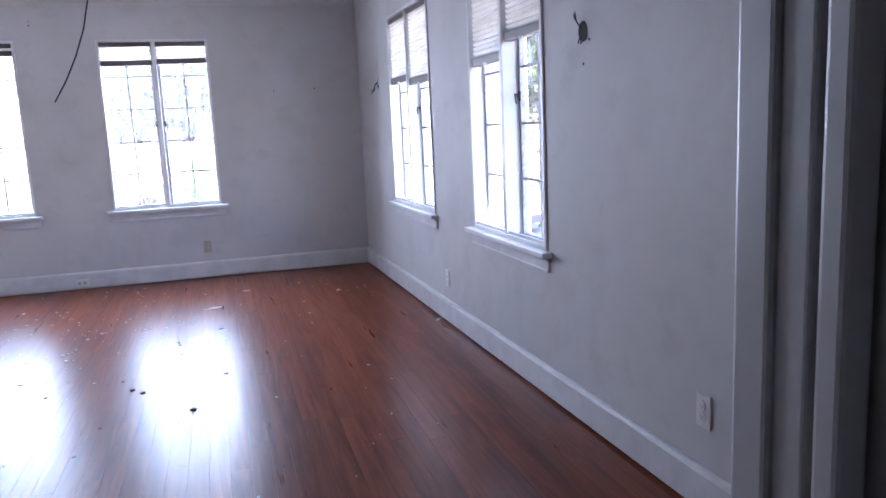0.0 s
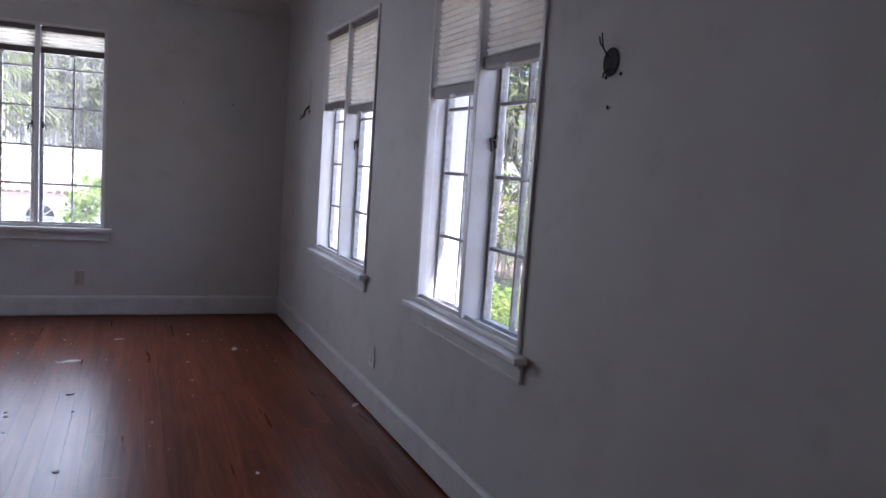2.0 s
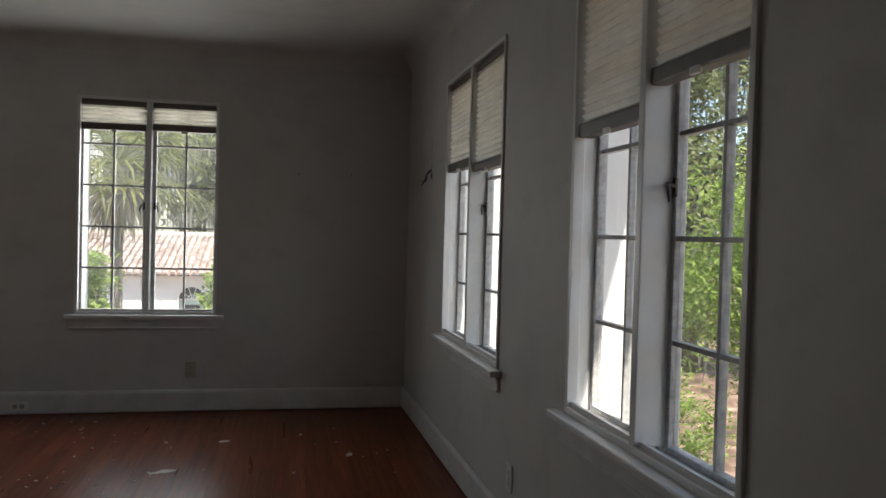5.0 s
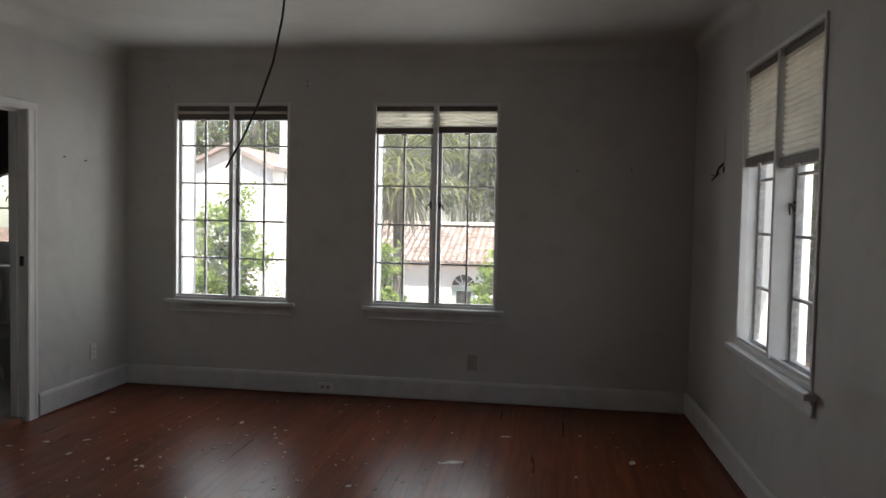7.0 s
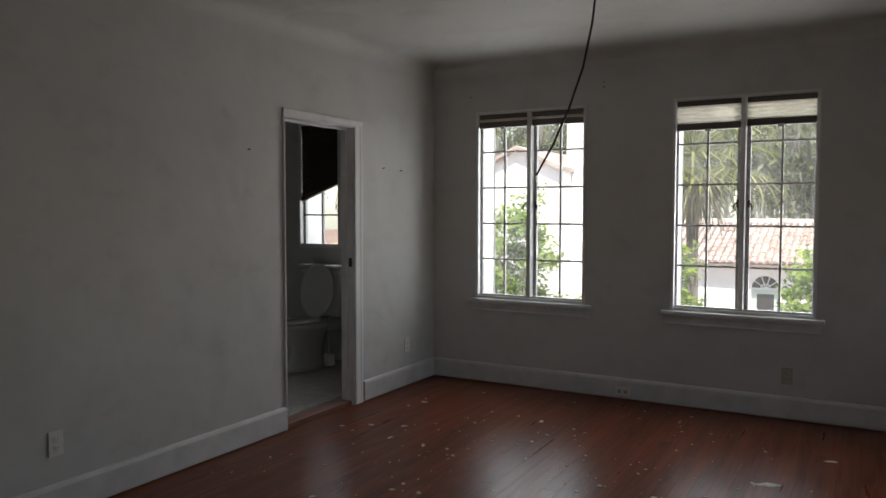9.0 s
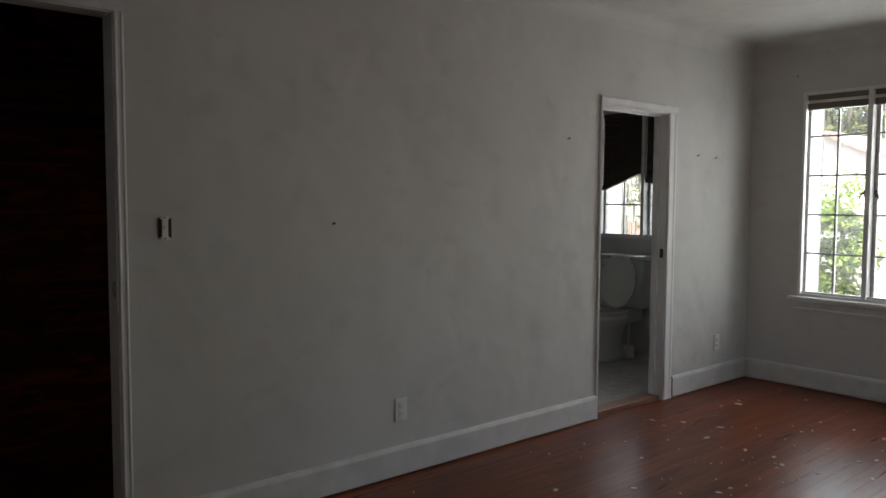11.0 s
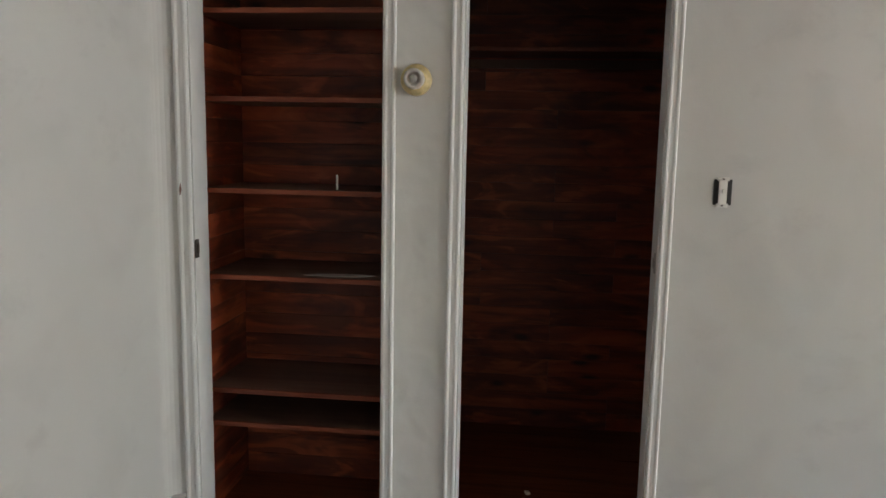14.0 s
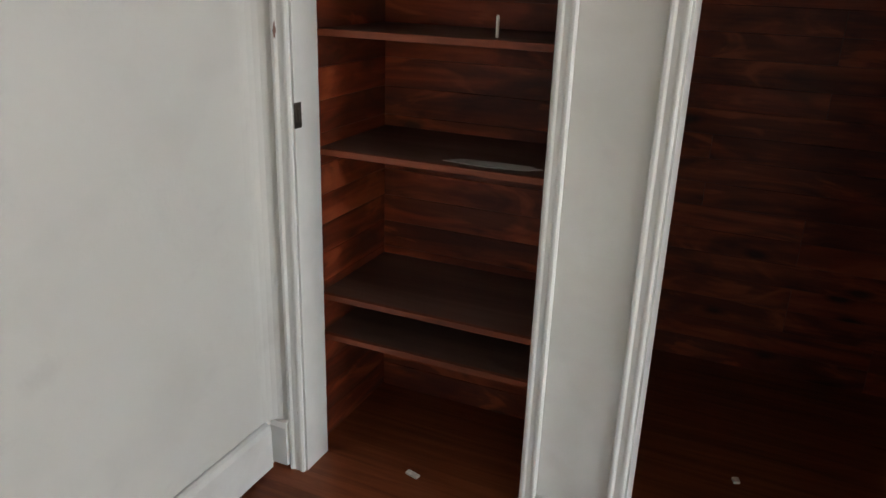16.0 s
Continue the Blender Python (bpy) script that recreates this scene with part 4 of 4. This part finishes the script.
# east side
tree("tree", (8.9, 10.4, GZ), 4.2, (8.0, 11.3, 0.9), (1.8, 1.8, 1.75), 22000, 0.05, M_leaf, "bright green young tree beside the path", 0, 41, 0.1)
tree("bush", (7.2, 8.0, GZ), 1.6, (7.2, 8.0, -2.3), (0.9, 1.2, 0.8), 5000, 0.055, M_leaf, "low green bush beside the path", 0, 42, 0.04)
tree("bush", (8.2, 15.5, GZ), 1.8, (8.2, 15.5, -2.2), (1.3, 1.5, 1.0), 5000, 0.06, M_leaf, "low green bush beside the path", 0, 43, 0.04)
for i, (x, y, z, rx, rz, n) in enumerate(((15, 26, 5.0, 5.5, 6.5, 7500), (22, 20, 5.0, 5.5, 6.5, 6000), (8, 30, 5.0, 4.5, 6, 6000), (28, 30, 5.5, 7, 7.5, 5000), (24, 8, 5, 5, 7, 3500))):
    tree("tree", (x, y, GZ), 9, (x, y, z), (rx, 4, rz), n * 2, 0.17, M_oak, "large oak draped with grey hanging moss", 460, 60 + i, 0.4)

tree("bush", (-3.0, 13.3, GZ), 2.6, (-2.95, 13.3, -0.6), (0.7, 0.6, 1.0), 5000, 0.055, M_leaf, "rounded light green bush beside the white house", seed=13, trunk_r=0.05)
# fan palm
rnd = random.Random(7)
PX, PY, PZ = -2.5, 18.0, 2.6
t = thing("palm_tree", "cabbage palm with green fronds and dry skirt", "palm tree", pose(PX, PY, GZ), "trees outside")
ph = PZ - GZ
bm = tube(bmesh.new(), [(0, 0, -0.2), (0.04, 0, ph * 0.4), (0.0, 0, ph - 0.2)], [0.16, 0.13, 0.15], 12)
part("trunk", bm, M_bark, t, smooth=True)


def frond(bm, yaw, lift, stem, blade, n=15):
    base = Vector((0, 0, ph))
    out = Vector((math.cos(yaw), math.sin(yaw), 0))
    side = Vector((-math.sin(yaw), math.cos(yaw), 0))
    d = (out * math.cos(lift) + Vector((0, 0, 1)) * math.sin(lift)).normalized()
    up = side.cross(d) * -1
    hub = base + d * stem
    tube(bm, [base, base.lerp(hub, 0.5) + Vector((0, 0, 0.04)), hub], [0.022, 0.016, 0.01], 5)
    for k in range(n):
        a = (k / (n - 1) - 0.5) * 3.6
        q = (d * math.cos(a) + side * math.sin(a)).normalized()
        L = blade * (0.75 + 0.25 * math.cos(a)) * rnd.uniform(0.85, 1.1)
        w = q.cross(up).normalized() * 0.028
        m1 = hub + q * L * 0.5
        m2 = hub + q * L * 0.82 - Vector((0, 0, 0.14 * L))
        tip = hub + q * L - Vector((0, 0, 0.38 * L))
        vs = [bm.verts.new(p) for p in (hub, m1 - w, m2 - w * 0.7, tip, m2 + w * 0.7, m1 + w)]
        bm.faces.new((vs[0], vs[1], vs[5]))
        bm.faces.new((vs[1], vs[2], vs[4], vs[5]))
        bm.faces.new((vs[2], vs[3], vs[4]))


for k in range(40):
    bm = bmesh.new()
    frond(bm, k * 2.399, rnd.uniform(-0.5, 1.2), rnd.uniform(0.75, 1.2), rnd.uniform(0.95, 1.35))
    part("frond", bm, M_frond, t)
for k in range(16):
    bm = bmesh.new()
    frond(bm, k * 2.399 + 0.7, rnd.uniform(-1.45, -1.1), rnd.uniform(0.5, 0.8), rnd.uniform(0.8, 1.0), 11)
    part("frond", bm, M_deadfrond, t, "dry grey hanging frond")


def roof_slope(x0, x1, y_eave, z_eave, y_ridge, z_ridge, step=0.19):
    """Barrel tiles in overlapping courses on one slope."""
    bm = bmesh.new()
    L = math.hypot(y_ridge - y_eave, z_ridge - z_eave)
    dy, dz = (y_ridge - y_eave) / L, (z_ridge - z_eave) / L
    rows = int(L / 0.34)
    rr = random.Random(5)
    x = x0
    while x < x1:
        for r in range(rows):
            s0, s1 = L * r / rows, L * (r + 1) / rows + 0.05
            lift = rr.uniform(0.0, 0.02)
            prof = [(math.cos(a) * 0.08, math.sin(a) * 0.07 + lift) for a in [math.pi * k / 4 for k in range(5)]]
            lo = [bm.verts.new((x + u, y_eave + dy * s0 - dz * (v + 0.02), z_eave + dz * s0 + abs(dy) * (v + 0.02))) for u, v in prof]
            hi = [bm.verts.new((x + u * 0.85, y_eave + dy * s1 - dz * v, z_eave + dz * s1 + abs(dy) * v)) for u, v in prof]
            for k in range(4):
                bm.faces.new((lo[k], lo[k + 1], hi[k + 1], hi[k]))
            bm.faces.new(lo[::-1])
        x += step
    return bm


m_roof, rnt, rp = node_mat("mottled_roof_tiles")
rg = rnt.nodes.new("ShaderNodeNewGeometry")
rc = ramp(rnt, rg.outputs["Random Per Island"], [(0, (0.23, 0.17, 0.155)), (0.5, (0.35, 0.275, 0.25)), (1, (0.45, 0.39, 0.36))])
rc = blend(rnt, ramp(rnt, noise_tex(rnt, coords(rnt), 1.2, 5), [(0.45, (0, 0, 0)), (0.7, (0.5, 0.5, 0.5))]), rc, (0.42, 0.38, 0.35))
wire(rnt, rc, rp.inputs["Base Color"])
rp.inputs["Roughness"].default_value = 0.85

house = thing("outbuilding", "low white stucco house with a clay tile roof", "house", pose(0, 0, GZ))
FY = 24.0
dcx, dr = -1.72, 0.36


def low(bm):
    for v in bm.verts:
        v.co.z -= GZ
    return bm


zt = -0.74  # springing of the arch
bm = B(-5.6, dcx - dr, FY, FY + 0.3, GZ, 0.0)
box(bm, dcx + dr, 4.5, FY, FY + 0.3, GZ, 0.0)
box(bm, -5.6, -5.3, FY + 0.3, FY + 6, GZ, 0.0)
box(bm, 4.2, 4.5, FY + 0.3, FY + 6, GZ, 0.0)
box(bm, -5.3, 4.2, FY + 5.7, FY + 6, GZ, 0.0)
arch = [(dcx - dr, 0.0)] + [(dcx - dr * math.cos(a), zt + dr * math.sin(a)) for a in [math.pi * k / 16 for k in range(17)]] + [(dcx + dr, 0.0)]
prism(bm, arch, FY, FY + 0.3, lambda u, v, w: (u, w, v))
part("wall", low(bm), M_stucco, house)
part("cornice", low(B(-5.75, 4.65, FY - 0.12, FY, -0.14, 0.0, bev=0.02)), M_stucco, house)
part("roof", low(roof_slope(-5.8, 4.7, FY - 0.45, -0.02, FY + 3, 1.04)), m_roof, house)
part("roof", low(roof_slope(-5.8, 4.7, FY + 6.45, -0.02, FY + 3, 1.04)), m_roof, house)
part("roof_deck", low(prism(bmesh.new(), [(FY - 0.4, -0.05), (FY + 3, 0.99), (FY + 6.4, -0.05)], -5.75, 4.65, lambda u, v, w: (w, u, v))), M_rooftile, house)
part("ridge", low(tube(bmesh.new(), [(-5.8, FY + 3, 1.06), (4.7, FY + 3, 1.06)], 0.11, 10)), m_roof, house)
door = part("door", low(B(dcx - dr, dcx + dr, FY + 0.14, FY + 0.19, GZ, zt - 0.03)), M_dooropen, house, "pale green door under a fanlight")
part("pane", low(B(dcx - 0.22, dcx + 0.22, FY + 0.125, FY + 0.138, -1.9, zt - 0.15)), M_dark, door)
bm = bmesh.new()
prism(bm, [(dcx - dr * math.cos(a), zt + dr * math.sin(a)) for a in [math.pi * k / 16 for k in range(17)]], FY + 0.16, FY + 0.18, lambda u, v, w: (u, w, v))
fan = part("fanlight", low(bm), M_dark, house, "dark fan-shaped window over the door")
bm = low(B(dcx - dr, dcx + dr, FY + 0.1, FY + 0.155, zt - 0.03, zt + 0.02))
for k in range(1, 5):
    a = math.pi * k / 5
    tube(bm, [(dcx, FY + 0.14, zt - GZ), (dcx - dr * math.cos(a), FY + 0.14, zt + dr * math.sin(a) - GZ)], 0.014, 5)
tube(bm, [(dcx - 0.13 * math.cos(a), FY + 0.14, zt + 0.13 * math.sin(a) - GZ) for a in [math.pi * k / 10 for k in range(11)]], 0.014, 5)
part("glazing_bars", bm, M_trim, fan)

# tall gabled white house farther left
house2 = thing("gabled_house", "tall white stucco house with a tiled gable", "house", pose(0, 0, GZ))
gx, gz = -9.1, 3.42
bm = prism(bmesh.new(), [(gx - 2.3, GZ), (gx + 1.4, GZ), (gx + 1.4, gz - 0.7), (gx, gz - 0.05), (gx - 2.3, gz - 1.12)], 24.0, 29.0, lambda u, v, w: (u, w, v))
part("wall", low(bm), M_stucco, house2)
for s, L, dz in ((1, 1.52, 0.7), (-1, 2.5, 1.16)):
    bm = prism(bmesh.new(), [(gx, gz + 0.05), (gx + s * L, gz + 0.05 - dz), (gx + s * L, gz - 0.07 - dz), (gx, gz - 0.07)], 23.75, 29.2, lambda u, v, w: (u, w, v))
    part("roof", low(bm), m_roof, house2)
part("wall", low(B(gx + 1.25, gx + 3.6, 25.0, 30.0, GZ, 4.4)), M_stucco, house2)
win = part("window", low(B(-10.25, -9.65, 23.97, 24.06, 0.3, 1.4)), M_dooropen, house2, "pale shuttered window")
part("pane", low(B(-10.18, -9.72, 23.95, 23.968, 0.36, 1.34)), M_paper, win)

# ---- floor boards and other pieces, last ----
floor = tagged(part("floor", box(B(XL, XF, YS - 0.15, YB, -0.14, -0.019), -1.05, XF, -1.6, YS - 0.15, -0.14, -0.019), M_dark), "dark red-brown varnished strip wood floor with debris", "floor", kind="structure")
tagged(part("floor_closet", B(XC - 0.02, XL - 0.0005, YSC, 2.82, -0.14, -0.001), M_floor), "dark worn wooden closet floor", "floor", kind="structure")
PW = 0.0827
plank_mesh = None
rnd = random.Random(11)
cols = int((XF - XL) / PW)
far = bmesh.new()
for c in range(cols):
    x0 = XL + c * PW
    y = YD1 - 0.2 if x0 > -0.6 else YS - 0.14
    first = True
    while y < YB - 0.01:
        L = rnd.uniform(0.5, 1.6) if first else rnd.uniform(1.3, 2.6)
        first = False
        y2 = min(y + L, YB)
        if YB - y2 < 0.35:
            y2 = YB
        if plank_mesh is None:
            bm = bmesh.new()
            w, h = PW - 0.0006, 0.018
            prism(bm, [(0, -h), (0, 0), (w, 0), (w, -h)], 0.0, 1.0, lambda u, v, q: (u, q, v))
            ob = part("plank", bm, M_floor, floor)
            plank_mesh = ob.data
        else:
            ob = new("plank", plank_mesh)
            ob.parent = floor
        ob.location = (x0 + 0.00045, y + 0.0004, rnd.uniform(-0.0002, 0.0001))
        ob.scale = (1, y2 - y - 0.0008, 1)
        y = y2
    if x0 > -1.05:
        box(far, x0 + 0.0008, x0 + PW - 0.0008, -1.6, YD1 - 0.201, -0.018, 0.0)
tagged(part("planks_hall", far, M_floor, floor), kind="stuff")

# cedar boards on the closet walls
CB = 0.088
bw = bpy.data.objects["wall_closet_west"]
bs = bpy.data.objects["wall_closet_south"]
bn = bpy.data.objects["wall_closet_north"]


def board_mesh(L, along):
    bm = bmesh.new()
    h = CB - 0.0008
    out = [(0, 0), (0.0125, 0), (0.014, 0.0015), (0.014, h - 0.0015), (0.0125, h), (0, h)]
    if along == "y":
        return prism(bm, out, 0.0, L, lambda u, v, q: (u, q, v))
    return prism(bm, out, 0.0, L, lambda u, v, q: (q, u, v))


def boards(parent, along, runs, place, material):
    cache = {}
    for r in range(int(H / CB) + 1):
        z = r * CB
        if z + CB > H:
            break
        at, end = runs
        while at < end - 0.01:
            L = min(rnd.choice((0.95, 1.3, 1.6, 2.0)), end - at)
            if end - at - L < 0.25:
                L = end - at
            key = round(L, 2)
            if key not in cache:
                ob = part("cedar_board", board_mesh(L - 0.001, along), material, parent)
                cache[key] = ob.data
            else:
                ob = new("cedar_board", cache[key])
                ob.parent = parent
            ob.matrix_basis = place(at, z)
            at += L


boards(bw, "y", (YSC, 2.82), lambda a, z: Matrix.Translation((XC - 0.02, a, z)), M_cedar)
boards(bs, "x", (XC, XB), lambda a, z: Matrix.Translation((a, YSC, z)), M_cedar_x)
boards(bn, "x", (XC, XB), lambda a, z: Matrix.Translation((a, 2.82, z)) @ Matrix.Diagonal((1, -1, 1, 1)), M_cedar_x)
# back and side of the shelf stack
back = tagged(part("wall_shelf_back", B(-3.07, -3.045, YSC + 0.016, 1.64, 0, H - 0.01), M_dark), "cedar-boarded back of the closet shelves", "closet back", kind="structure")
boards(back, "y", (YSC + 0.016, 1.64), lambda a, z: Matrix.Translation((-3.045, a, z)), M_cedar)
tagged(part("wall_shelf_side", B(-3.07, XB, 1.64, 1.662, 0, H - 0.01), M_cedar_x), "cedar side panel of the closet shelves", "closet side", kind="structure")

# bathroom mosaic
tb = bmesh.new()
ts = 0.05
nx, ny = int((XB - 0.02 + 4.6) / ts), int((YB - 5.05) / ts)
for i in range(nx):
    for j in range(ny):
        x, y = -4.6 + i * ts, 5.05 + j * ts
        z = rnd.uniform(-0.0012, 0.0004)
        box(tb, x + 0.0015, x + ts - 0.0015, y + 0.0015, y + ts - 0.0015, 0.024, 0.03 + z)
tagged(part("mosaic_tiles", tb, M_tile, bath_floor), kind="stuff")

# debris on the floor
fl = bmesh.new()
for _ in range(260):
    q = rnd.random()
    if q < 0.55:
        x, y = rnd.gauss(-0.75, 0.75), rnd.gauss(5.6, 0.75)
    else:
        x, y = rnd.uniform(XL + 0.1, XR - 0.1), rnd.uniform(2.2, YB - 0.2)
    if not (XL + 0.06 < x < XR - 0.06 and 1.2 < y < YB - 0.06):
        continue
    s = rnd.choice((0.003, 0.004, 0.005, 0.007, 0.009, 0.014)) * rnd.uniform(0.7, 1.2)
    a = rnd.uniform(0, 3.14)
    k = rnd.randint(4, 6)
    pts = [(s * rnd.uniform(0.5, 1.1) * math.cos(2 * math.pi * i / k) * 1.6, s * rnd.uniform(0.5, 1.1) * math.sin(2 * math.pi * i / k)) for i in range(k)]
    ca, sa = math.cos(a), math.sin(a)
    prism(fl, [(x + u * ca - v * sa, y + u * sa + v * ca) for u, v in pts], 0.0005, 0.003 + s * 0.1, lambda u, v, w: (u, v, w))
tagged(part("paint_flakes", fl, M_flake), "scattered white paint flakes on the wooden floor", "debris", kind="stuff")

for x, y, a, q in ((-0.087, 4.07, 20, 1.0), (-0.028, 4.0, 70, 0.9), (0.241, 3.63, 10, 1.0), (-0.15, 4.25, 40, 0.6), (-0.175, 3.554, 0, 0.5), (0.93, 3.66, 30, 0.6)):
    bm = bmesh.new()
    pts = [(0.0115 * q * rnd.uniform(0.7, 1.2) * math.cos(2 * math.pi * k / 7) * 1.4, 0.014 * q * rnd.uniform(0.6, 1.2) * math.sin(2 * math.pi * k / 7)) for k in range(7)]
    rings_loft(bm, [[(u, v, 0.0) for u, v in pts], [(u * 1.05, v * 1.1, 0.006 * q) for u, v in pts], [(u * 0.5, v * 0.4, 0.011 * q) for u, v in pts]])
    tagged(part("leaf_crumb", bm, M_crumb, m=pose(x, y, 0.0, 0, 0, a)), "crumbled dry brown leaf on the wooden floor", "leaf bit", "dry leaf bits")
for x, y, a, w, l in ((0.324, 5.91, 25, 0.03, 0.075), (1.34, 6.114, 70, 0.022, 0.05), (0.6, 6.473, 10, 0.02, 0.045), (1.846, 4.795, 60, 0.02, 0.05), (-1.875, 5.873, 40, 0.012, 0.03), (-1.562, 5.588, 120, 0.012, 0.03), (-2.236, 5.673, 10, 0.014, 0.02)):
    bm = bmesh.new()
    pts = [(l * rnd.uniform(0.6, 1.1) * math.cos(2 * math.pi * k / 9), w * rnd.uniform(0.5, 1.2) * math.sin(2 * math.pi * k / 9)) for k in range(9)]
    rings_loft(bm, [[(u, v, 0.0) for u, v in pts], [(u * 0.8, v * 0.8, 0.003) for u, v in pts]])
    tagged(part("plaster_scrap", bm, M_flake, m=pose(x, y, 0.0003, 0, 0, a)), "flat pale plaster scrap on the wooden floor", "plaster chip", "plaster scraps")
